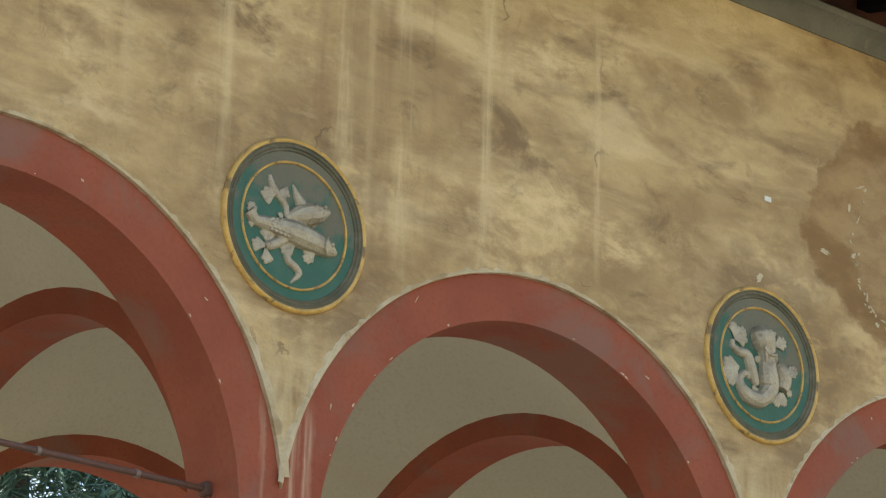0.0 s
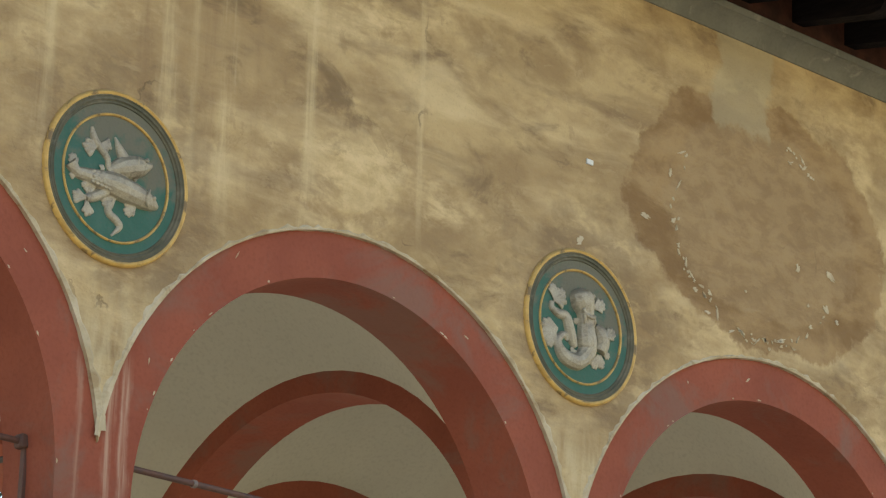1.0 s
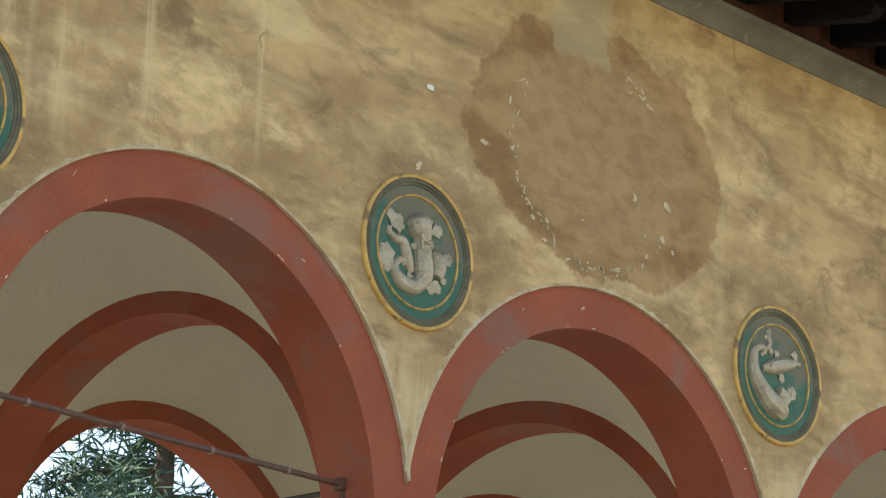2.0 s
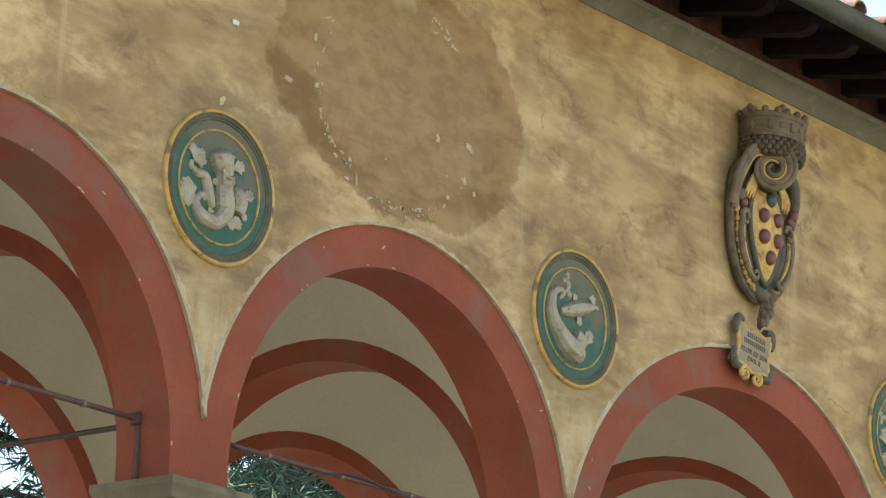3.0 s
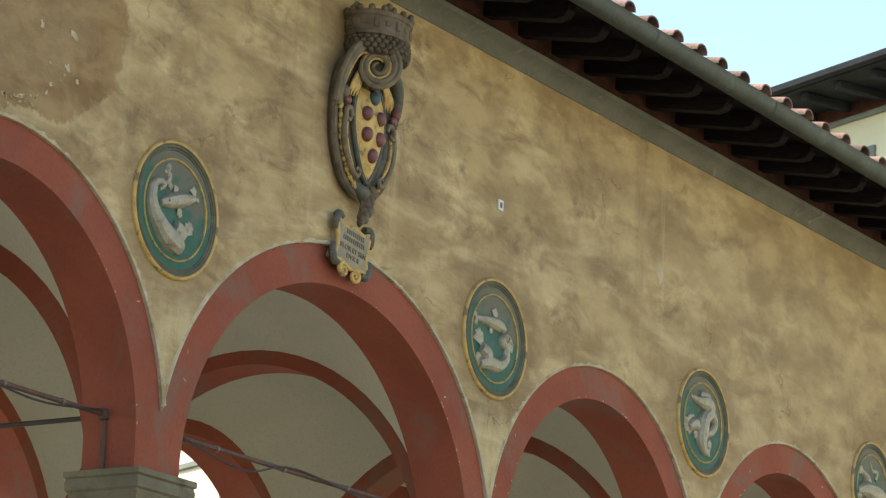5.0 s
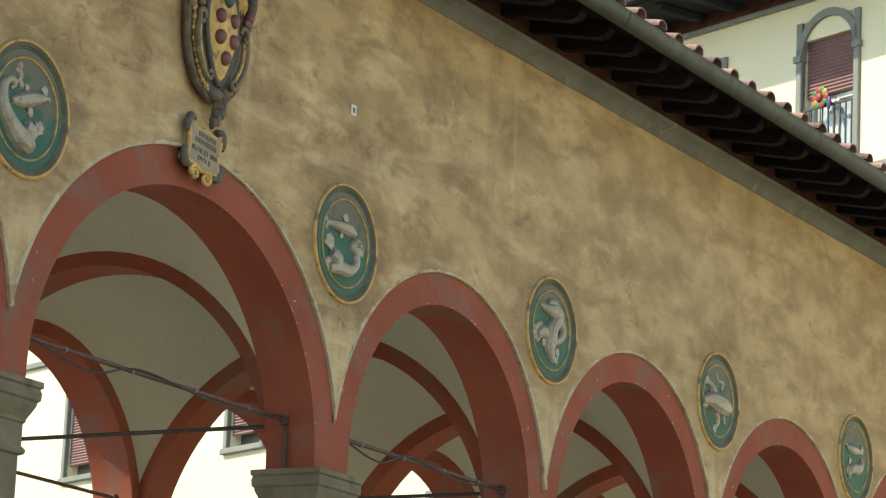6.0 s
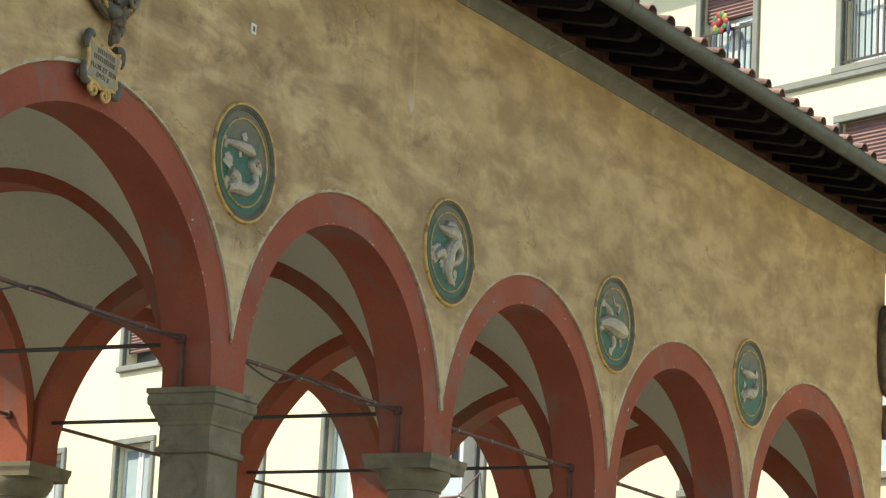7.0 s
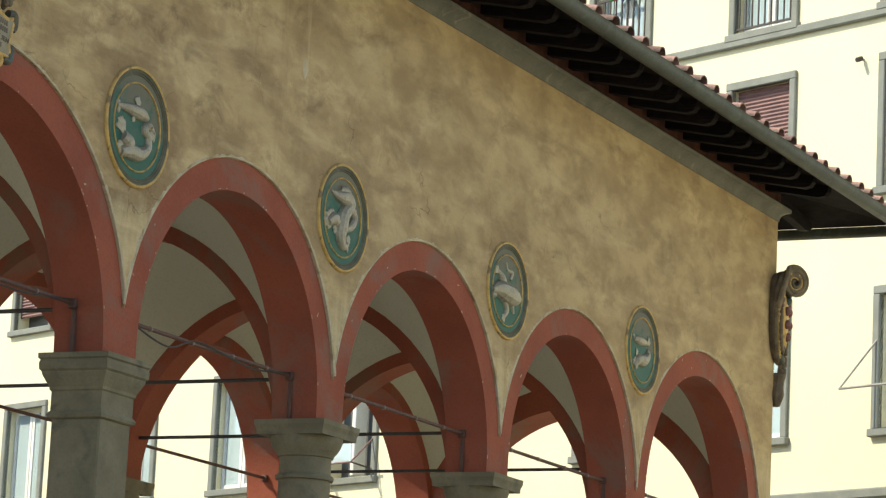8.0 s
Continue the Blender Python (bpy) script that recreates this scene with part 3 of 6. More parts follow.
for bay in BAYS:
    lo, hi, mid, a, b, band, zc = bay
    for k in range(11):
        t = rs.uniform(0.02, math.pi - 0.02)
        x, z = mid - (a + 0.012) * math.cos(t), zc + (b + 0.012) * math.sin(t)
        chip(bm, x, 0.02, z, math.pi / 2 - t, rs.uniform(0.004, 0.02), rs.uniform(0.003, 0.007), rs, 0.002)
    for k in range(3):
        t = rs.uniform(0.3, math.pi - 0.3)
        q = rs.uniform(0.05, 0.22)
        chip(bm, mid - (a + q) * math.cos(t), 0.02, zc + (b + q) * math.sin(t), rs.uniform(0, 3), rs.uniform(0.008, 0.025), rs.uniform(0.003, 0.008), rs, 0.002)
tagged(part("paint_chips", bm, LIME, wall_front, "chipped paint on the arch edges", smooth=False), kind="stuff")
bm = bmesh.new()
for x, z, h in ((13.59, 8.145, 0.095),):
    vs = [bm.verts.new((x + w * 0.055, -0.003, z + q * h)) for q, w in ((-1, 0), (-0.5, 0.7), (0, 1), (0.5, 0.6), (1, 0), (0.5, -0.6), (0, -0.9), (-0.5, -0.7))]
    bm.faces.new(vs)
part("scar", bm, LIME, wall_front, "leaf-shaped pale scar", smooth=False)

T_HALF, T_RISE, T_BAND, T_Z, T_W = (YR - WALL) / 2, 1.90, 0.125, 5.075, 0.175
Y_MID = (YR + WALL) / 2


def cross_arch(x0, x1, top=None):
    bm = bmesh.new()
    rows = []
    pts = [(WALL - 0.02, CAP), *[(y, max(z, CAP)) for y, z in curve(Y_MID, T_HALF, T_RISE, T_Z)], (YR + 0.02, CAP)]
    for y, z in pts:
        u = min(1.0, abs(y - Y_MID) / (T_HALF + T_BAND))
        up = top or max(T_Z + (T_RISE + T_BAND) * math.sqrt(1 - u * u) + 0.35, z + 0.35)
        rows.append([bm.verts.new(c) for c in ((x0, y, z), (x0, y, up), (x1, y, up), (x1, y, z))])
    for p, q in zip(rows, rows[1:]):
        for k in range(4):
            bm.faces.new((p[k], q[k], q[(k + 1) % 4], p[(k + 1) % 4]))
    return bm


ribs = thing("transverse_arches", pose(0, 0, 0), "dark red arches across the loggia between its bays", "arches", kind="structure")
for x in KNOTS:
    part("arch", cross_arch(x - T_W, x + T_W), RED, ribs)
for name, x0, x1 in (("wall_west", XL, XL + 0.62), ("wall_east", XR - 0.62, XR)):
    w = tagged(part(name, cross_arch(x0 + 0.004, x1 - 0.004, TOP + 0.6), RED, smooth=True), "end wall of the loggia with one red arch", "wall", kind="structure")
    face = boxed(x0 if x0 < 0 else x1 - 0.003, x0 + 0.003 if x0 < 0 else x1, WALL, YR, 7.2, TOP + 0.6)
    part("plaster", face, PLASTER, w, smooth=False)


def vault_mesh(bay):
    lo, hi, mid, a, b, band, zc = bay
    x0 = lo + (0.62 if lo == XL else T_W) - 0.01
    x1 = hi - (0.62 if hi == XR else T_W) + 0.01
    bm = bmesh.new()
    nx, ny = 30, 30
    d = (YR - WALL) / 2 + 0.01

    def over_arch(x):
        u = min(0.985, abs(x - mid) / (a + T_BAND))
        return zc + (b + T_BAND) * math.sqrt(1 - u * u) - T_Z

    def over_rib(y):
        return (T_RISE + T_BAND) * math.sqrt(1 - ((y - Y_MID) / (T_HALF + T_BAND)) ** 2)

    foot = over_rib(Y_MID + d) ** 2
    grid = []
    for i in range(nx + 1):
        x = x0 + (x1 - x0) * (1 - math.cos(math.pi * i / nx)) / 2
        row = []
        for j in range(ny + 1):
            y = Y_MID - d * math.cos(math.pi * j / ny)
            row.append(bm.verts.new((x, y, T_Z + math.sqrt(max(0.02, over_arch(x) ** 2 + over_rib(y) ** 2 - foot)))))
        grid.append(row)
    for i in range(nx):
        for j in range(ny):
            bm.faces.new((grid[i][j], grid[i + 1][j], grid[i + 1][j + 1], grid[i][j + 1]))
    return bm


bm = bmesh.new()
for bay in BAYS:
    tmp = vault_mesh(bay)
    me = bpy.data.meshes.new("tmp")
    tmp.to_mesh(me)
    tmp.free()
    bm.from_mesh(me)
    bpy.data.meshes.remove(me)
tagged(part("ceiling", bm, VAULT), "smooth grey-white sail vaults between the arches", "ceiling", kind="structure")


# ---- columns and piers ----
def square_pier():
    t = thing("square_pier", pose(0, 0, 0.36), "grey sandstone square pier with a moulded capital", "pier", "pillars of the loggia")
    part("shaft", boxed(-0.222, 0.222, -0.212, 0.212, 0.3, 4.42, bevel=0.012), STONE, t, smooth=False)
    part("base", boxed(-0.32, 0.32, -0.31, 0.31, 0.0, 0.3, bevel=0.03), STONE, t, smooth=False)
    bm = bmesh.new()
    prof = [(0.237, 4.412), (0.257, 4.423), (0.264, 4.445), (0.253, 4.463), (0.241, 4.474), (0.241, 4.619), (0.253, 4.63), (0.256, 4.652), (0.276, 4.689), (0.298, 4.734), (0.304, 4.752), (0.304, 4.763), (0.321, 4.778), (0.324, 4.826), (0.315, 4.852), (0.331, 4.863), (0.331, 4.9)]
    rings = [[bm.verts.new((sx * r, sy * (r - 0.01), z)) for sx, sy in ((-1, -1), (1, -1), (1, 1), (-1, 1))] for r, z in prof]
    for a, b in zip(rings, rings[1:]):
        for k in range(4):
            bm.faces.new((a[k], a[(k + 1) % 4], b[(k + 1) % 4], b[k]))
    bm.faces.new(rings[0]), bm.faces.new(rings[-1])
    bmesh.ops.scale(bm, verts=bm.verts, vec=(0.95, 0.95, 1.0))
    part("capital", bm, STONE, t, "moulded grey stone capital", smooth=False)
    return t


def round_column():
    t = thing("round_column", pose(0, 0, 0.36), "round grey sandstone column with a square abacus", "column", "pillars of the loggia")
    shaft = lathe([(0.245 - 0.035 * max(0.0, k / 12 - 0.3), 0.28 + 4.14 * k / 12) for k in range(13)], 32, "z")
    part("shaft", shaft, STONE, t)
    part("base", lathe([(0.34, 0.0), (0.34, 0.12), (0.33, 0.2), (0.28, 0.24), (0.25, 0.28)], 32, "z"), STONE, t)
    cap = lathe([(0.22, 4.412), (0.245, 4.419), (0.25, 4.441), (0.238, 4.46), (0.221, 4.467), (0.221, 4.604), (0.238, 4.611), (0.242, 4.634), (0.263, 4.656), (0.296, 4.708), (0.31, 4.752), (0.31, 4.782)], 32, "z")
    cp = part("capital", cap, STONE, t, "round moulded capital")
    bm = bmesh.new()
    prof = [(0.312, 4.777), (0.314, 4.815), (0.318, 4.83), (0.33, 4.86), (0.332, 4.90)]
    rings = [[bm.verts.new((sx * r, sy * r, z)) for sx, sy in ((-1, -1), (1, -1), (1, 1), (-1, 1))] for r, z in prof]
    for a, b in zip(rings, rings[1:]):
        for k in range(4):
            bm.faces.new((a[k], a[(k + 1) % 4], b[(k + 1) % 4], b[k]))
    bm.faces.new(rings[0]), bm.faces.new(rings[-1])
    part("abacus", bm, STONE, cp, smooth=False)
    return t


pier, column = square_pier(), round_column()
spots = [(x, y, x in (6.88, 10.966)) for x in KNOTS for y in (WALL / 2, YR + WALL / 2)] + [(x, y, True) for x in (XL + 0.31, XR - 0.31) for y in (WALL / 2, YR + WALL / 2)]
done = set()
for x, y, square in spots:
    kind = pier if square else column
    m = pose(x, y, 0.36)
    if kind.name in done:
        ob = copy_thing(kind, m)
    else:
        done.add(kind.name)
        kind.matrix_basis = m

# ---- iron ties ----
for i, bay in enumerate(BAYS):
    lo, hi, mid, a, b, band, zc = bay
    for y, z, side in ((0.27, 5.63, "front"), (YR + 0.2, 5.69, "rear")):
        u = min(0.999, (z - zc) / b)
        r = a * math.sqrt(1 - u * u)
        t = thing("tie_rod", pose(mid, y, z), "rusty brown iron tie rod between the arch springings", "tie rod", "iron ties of the loggia")
        part("bar", rod((-r - 0.02, 0, 0), (r + 0.02, 0, 0), 0.017), IRON, t)
        part("washer", boxed(r - 0.04, r + 0.015, -0.036, 0.036, -0.036, 0.036, bevel=0.01), IRON, t)
        if side == "front":
            part("anchor", boxed(r - 0.005, r + 0.03, -0.018, 0.018, -0.40, 0.02, bevel=0.004), IRON, t)
            for f in (-0.6, -0.15, 0.3, 0.7):
                part("clip", rod((f * r - 0.012, 0, 0), (f * r + 0.012, 0, 0), 0.022), CLIP, t)
            if i in (3, 4, 5):
                part("cable", wire([(-0.9 * r, -0.02, 0.02), (-0.45 * r, -0.03, -0.10), (-0.1 * r, -0.02, 0.02), (0.5 * r, -0.03, -0.05), (0.96 * r, -0.02, 0.02)], 0.008), BLACK, t)
for x in KNOTS:
    t = thing("cross_tie", pose(x, Y_MID, {10.966: 5.645, 14.406: 5.65, 21.286: 5.79}.get(x, 5.68)), "dark iron tie rod across the loggia", "tie rod", "cross ties of the loggia")
    part("bar", rod((0, -T_HALF, 0), (0, T_HALF, 0), 0.017), BLACK, t)
    part("washer", boxed(-0.04, 0.04, T_HALF - 0.03, T_HALF + 0.01, -0.04, 0.04), BLACK, t)


# ---- cornice, eaves, roof ----
ENDS = 0.65                  # the eaves reach further at the two ends
OVER = 0.95                  # overhang of the eaves
ROOF_Z, FALL = 9.535, 0.20    # roof surface at the eaves; slope


def lift(x):
    return -0.001 * (x - 10.0)


def band_mesh(prof, x0=XL, x1=XR, y0=0.0, y1=YR + WALL, n=40, up=0.006):
    """A moulding run round the building: prof is (outward, height)."""
    bm = bmesh.new()
    path = [(x0 + (x1 - x0) * i / n, y0, 0, -1) for i in range(1, n)]
    path = [(x0, y0, -1, -1)] + path + [(x1, y0, 1, -1), (x1, y1, 1, 1)] + [(x, y1, 0, 1) for x, *_ in reversed(path)] + [(x0, y1, -1, 1)]
    rows = [[bm.verts.new((x + sx * o, y + sy * o, h + lift(x))) for o, h in prof] for x, y, sx, sy in path]
    k = len(prof)
    for p, q in zip(rows, rows[1:] + rows[:1]):
        for j in range(k):
            bm.faces.new((p[j], q[j], q[(j + 1) % k], p[(j + 1) % k]))
    return bm


tagged(part("cornice", band_mesh([(-0.02, 9.24), (0.012, 9.24), (0.016, 9.275), (0.03, 9.305), (0.065, 9.335), (0.10, 9.35), (0.105, 9.352), (0.12, 9.354), (0.125, 9.395), (0.115, 9.405), (-0.02, 9.405)]), CORNICE), "weathered grey stone cornice under the eaves", "cornice", kind="structure")

roof = thing("roof", pose(0, 0, 0), "low hipped terracotta tile roof with deep dark eaves", "roof", kind="structure")
EX0, EX1, EY0, EY1 = XL - OVER - ENDS, XR + OVER + ENDS, -OVER, YR + WALL + OVER
RIDGE = (EY1 - EY0) / 2


def roof_point(x, y, up=0.0):
    d = min(x - EX0, EX1 - x, y - EY0, EY1 - y)
    return (x, y, ROOF_Z + FALL * max(0.0, d) + up + lift(x))


bm = bmesh.new()
rows = []
for up, o in ((0.0, 0.0), (-0.045, 0.0)):
    r = []
    for cx, cy in ((EX0, EY0), (EX1, EY0), (EX1, EY1), (EX0, EY1)):
        r.append(bm.verts.new(roof_point(cx, cy, up)))
    r.append(bm.verts.new(roof_point(EX0 + RIDGE, EY0 + RIDGE, up)))
    r.append(bm.verts.new(roof_point(EX1 - RIDGE, EY0 + RIDGE, up)))
    rows.append(r)
for r in rows:
    for q in ((0, 1, 5, 4), (1, 2, 5), (2, 3, 4, 5), (3, 0, 4)):
        bm.faces.new([r[i] for i in q])
for a in range(4):
    b = (a + 1) % 4
    bm.faces.new((rows[0][a], rows[0][b], rows[1][b], rows[1][a]))
part("boarding", bm, BOARD, roof, "dark eave boards", smooth=False)

part("frieze", band_mesh([(0.0, 9.40), (0.02, 9.40), (0.02, 9.69), (0.0, 9.69)]), BRICK, roof, "rough red brick between the rafters", smooth=False)

# rafters along the front and the rear eaves
RAFT = 0.527
n_raft = int((XR - XL + 0.8) / RAFT)
rm = bpy.data.meshes.new("rafter")
bm = bmesh.new()
prof = [(0.35, -0.215), (-0.66, -0.20), (-0.74, -0.17), (-0.78, -0.11), (-0.785, -0.05), (0.35, -0.05)]
cols = [[bm.verts.new((x, y, h + FALL * (y + OVER))) for y, h in prof] for x in (-0.055, 0.055)]
for j in range(len(prof)):
    k = (j + 1) % len(prof)
    bm.faces.new((cols[0][j], cols[0][k], cols[1][k], cols[1][j]))
bm.faces.new(cols[0]), bm.faces.new(cols[1])
bmesh.ops.recalc_face_normals(bm, faces=bm.faces)
bm.to_mesh(rm), bm.free()
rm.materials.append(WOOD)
for i in range(n_raft):
    x = 9.60 + RAFT * (i - int((9.60 - XL + 0.4) / RAFT))
    for rear in (False, True):
        o = new("rafter", rm)
        o.parent = roof
        o.matrix_basis = pose(x, YR + WALL if rear else 0.0, ROOF_Z + lift(x), 0, 0, 180 if rear else 0)
for side in (-1, 1):
    for i in range(9):
        o = new("rafter", rm)
        o.parent = roof
        x = XL - ENDS if side < 0 else XR + ENDS
        o.matrix_basis = pose(x, 0.1 + RAFT * i, ROOF_Z + lift(x), 0, 0, -90 if side < 0 else 90) @ Matrix.Diagonal((1, 1.9, 1, 1)) @ pose(0, 0.42, -0.02)

# gutter: half-round trough all round, with straps and a raised rim
GZ, GC = 9.475, OVER + 0.085
trough = [(GC - 0.09, GZ + 0.01)]
for k in range(13):
    a = math.pi * (1 + k / 12)
    trough.append((GC + 0.085 * math.cos(a), GZ + 0.105 * math.sin(a)))
trough += [(GC + 0.094, GZ + 0.012), (GC + 0.084, GZ + 0.014)]
for k in range(13):
    a = math.pi * (2 - k / 12)
    trough.append((GC + 0.078 * math.cos(a), GZ + 0.097 * math.sin(a)))
part("gutter", band_mesh(trough, XL - ENDS, XR + ENDS, up=-0.001), GUTTER, roof, "green-grey copper gutter")
for i in range(17):
    x = XL + 0.4 + 2.06 * i
    bm = bmesh.new()
    ring = [(-(GC + 0.09 * math.cos(math.pi * (1 + k / 10))), GZ + lift(x) + 0.11 * math.sin(math.pi * (1 + k / 10))) for k in range(11)]
    for (y0, z0), (y1, z1) in zip(ring, ring[1:]):
        q = [bm.verts.new((x + dx, y, z)) for dx, y, z in ((-0.012, y0, z0), (0.012, y0, z0), (0.012, y1, z1), (-0.012, y1, z1))]
        bm.faces.new(q)
    part("gutter_strap", bm, GUTTER, roof)

# cover tiles: half-round, tapered, thick
def tile_mesh(name, length=0.46, r0=0.095, r1=0.078):
    bm = bmesh.new()
    rings = []
    for y, r in ((0.0, r0), (length, r1)):
        for q in (r, r - 0.016):
            rings.append([bm.verts.new((q * math.cos(math.pi * k / 8), y, q * math.sin(math.pi * k / 8) * 0.74)) for k in range(9)])
    a, b, c, d = rings
    for p, q in ((a, c), (d, b), (b, a), (c, d)):
        for k in range(8):
            bm.faces.new((p[k], p[k + 1], q[k + 1], q[k]))
    bmesh.ops.recalc_face_normals(bm, faces=bm.faces)
    me = bpy.data.meshes.new(name)
    bm.to_mesh(me), bm.free()
    me.polygons.foreach_set("use_smooth", [True] * len(me.polygons))
    me.set_sharp_from_angle(angle=radians(40))
    me.materials.append(TILE)
    return me


TM = tile_mesh("cover_tile")
TP = 0.392
rng = random.Random(4)
far_tiles = bmesh.new()
for i in range(int((EX1 - EX0) / TP)):
    x = EX0 + 0.18 + TP * i
    rowmax = int(min(RIDGE, x - EX0, EX1 - x) / 0.40)
    for j in range(rowmax + 1):
        y = EY0 - 0.10 + 0.40 * j
        m = pose(x + rng.uniform(-0.012, 0.012), y + rng.uniform(-0.02, 0.02), ROOF_Z + FALL * 0.40 * j + 0.02 + 0.012 * (j > 0) + lift(x), math.degrees(math.atan(FALL)) - 1.5 + rng.uniform(-1, 1), rng.uniform(-3, 3), rng.uniform(-3, 3))
        if j < 3:
            o = new("cover_tile", TM)
            o.parent = roof
            o.matrix_basis = m
        else:
            k = len(far_tiles.verts)
            far_tiles.from_mesh(TM)
            far_tiles.verts.ensure_lookup_table()
            bmesh.ops.transform(far_tiles, matrix=m, verts=far_tiles.verts[k:])
for i in range(int((EY1 - EY0) / TP)):
    for j in range(int(min(i, (EY1 - EY0) / TP - i) * TP / 0.4) + 1):
        y = EY0 + 0.2 + TP * i
        o = new("cover_tile", TM)
        o.parent = roof
        o.matrix_basis = pose(EX1 + 0.05 - 0.40 * j, y, ROOF_Z + 0.012 + FALL * 0.4 * j + lift(EX1), 0, 0, 90) @ pose(0, 0, 0, math.degrees(math.atan(FALL)) - 1.5, 0, 0)
tagged(part("upper_tiles", far_tiles, TILE, roof), kind="stuff")
# flat pan tiles between the covers at the eaves
bm = bmesh.new()
for i in range(int((EX1 - EX0) / TP) - 1):
    x = EX0 + 0.18 + TP * (i + 0.5)
    for j in range(2):
        k = len(bm.verts)
        box(bm, -0.15, 0.15, 0, 0.44, 0, 0.022)
        bm.verts.ensure_lookup_table()
        bmesh.ops.transform(bm, matrix=pose(x, EY0 - 0.03 + 0.4 * j, ROOF_Z + FALL * 0.4 * j + 0.008 + lift(x), math.degrees(math.atan(FALL)) - 1), verts=bm.verts[k:])
tagged(part("pan_tiles", bm, TILE, roof, smooth=False), kind="stuff")


# ---- cream apartment house behind the loggia ----
HB = Matrix.Translation((33.56, 4.94, 0.0)) @ Matrix.Rotation(math.atan2(-0.917, -0.40), 4, "Z")
# local x runs along the front (minus u), local y is depth into the house, z up
house = thing("apartment_house", HB, "cream rendered apartment house with grey stone window surrounds", "house")
COLS = [5.1, 2.2, -0.76, -3.7, -6.65, -9.7, -12.65, -16.1, -19.1, -22.0]   # centres of the window columns
ROWS = [(3.6, 5.6, "w"), (7.72, 9.56, "w"), (11.05, 12.83, "s"), (13.66, 15.75, "d")]
HX0, HX1, HTOP, HD = -24.6, 9.0, 16.6, 9.0
W2 = 0.56                                                # half width of an opening


def house_wall():
    bm = bmesh.new()
    xs = sorted({HX0, HX1, *[c + s * W2 for c in COLS for s in (-1, 1)]})
    zs = sorted({0.0, HTOP, *[z for r in ROWS for z in r[:2]]})
    hole = lambda x, z: any(abs(x - c) < W2 for c in COLS) and any(a < z < b for a, b, _ in ROWS)
    for x0, x1 in zip(xs, xs[1:]):
        for z0, z1 in zip(zs, zs[1:]):
            if hole((x0 + x1) / 2, (z0 + z1) / 2):
                continue
            bm.faces.new([bm.verts.new(c) for c in ((x0, 0, z0), (x1, 0, z0), (x1, 0, z1), (x0, 0, z1))])
    for c in COLS:
        for z0, z1, _ in ROWS:
            a, b = c - W2, c + W2
            for q in (((a, 0, z0), (a, 0.3, z0), (a, 0.3, z1), (a, 0, z1)), ((b, 0, z0), (b, 0.3, z0), (b, 0.3, z1), (b, 0, z1)), ((a, 0, z0), (b, 0, z0), (b, 0.3, z0), (a, 0.3, z0)), ((a, 0, z1), (b, 0, z1), (b, 0.3, z1), (a, 0.3, z1))):
                bm.faces.new([bm.verts.new(p) for p in q])
    for q in (((HX0, 0, 0), (HX0, HD, 0), (HX0, HD, HTOP), (HX0, 0, HTOP)), ((HX1, 0, 0), (HX1, HD, 0), (HX1, HD, HTOP), (HX1, 0, HTOP)), ((HX0, HD, 0), (HX1, HD, 0), (HX1, HD, HTOP), (HX0, HD, HTOP))):
        bm.faces.new([bm.verts.new(p) for p in q])
    bmesh.ops.remove_doubles(bm, verts=bm.verts, dist=0.001)
    return bm


part("wall", house_wall(), CREAM, house, smooth=False)
for z0, z1, o in ((6.78, 6.92, 0.10), (13.46, 13.59, 0.08), (16.36, 16.45, 0.07)):
    part("string_course", boxed(HX0, HX1, -o, 0.0, z0, z1, bevel=0.02), SURROUND, house, "grey stone band", smooth=False)


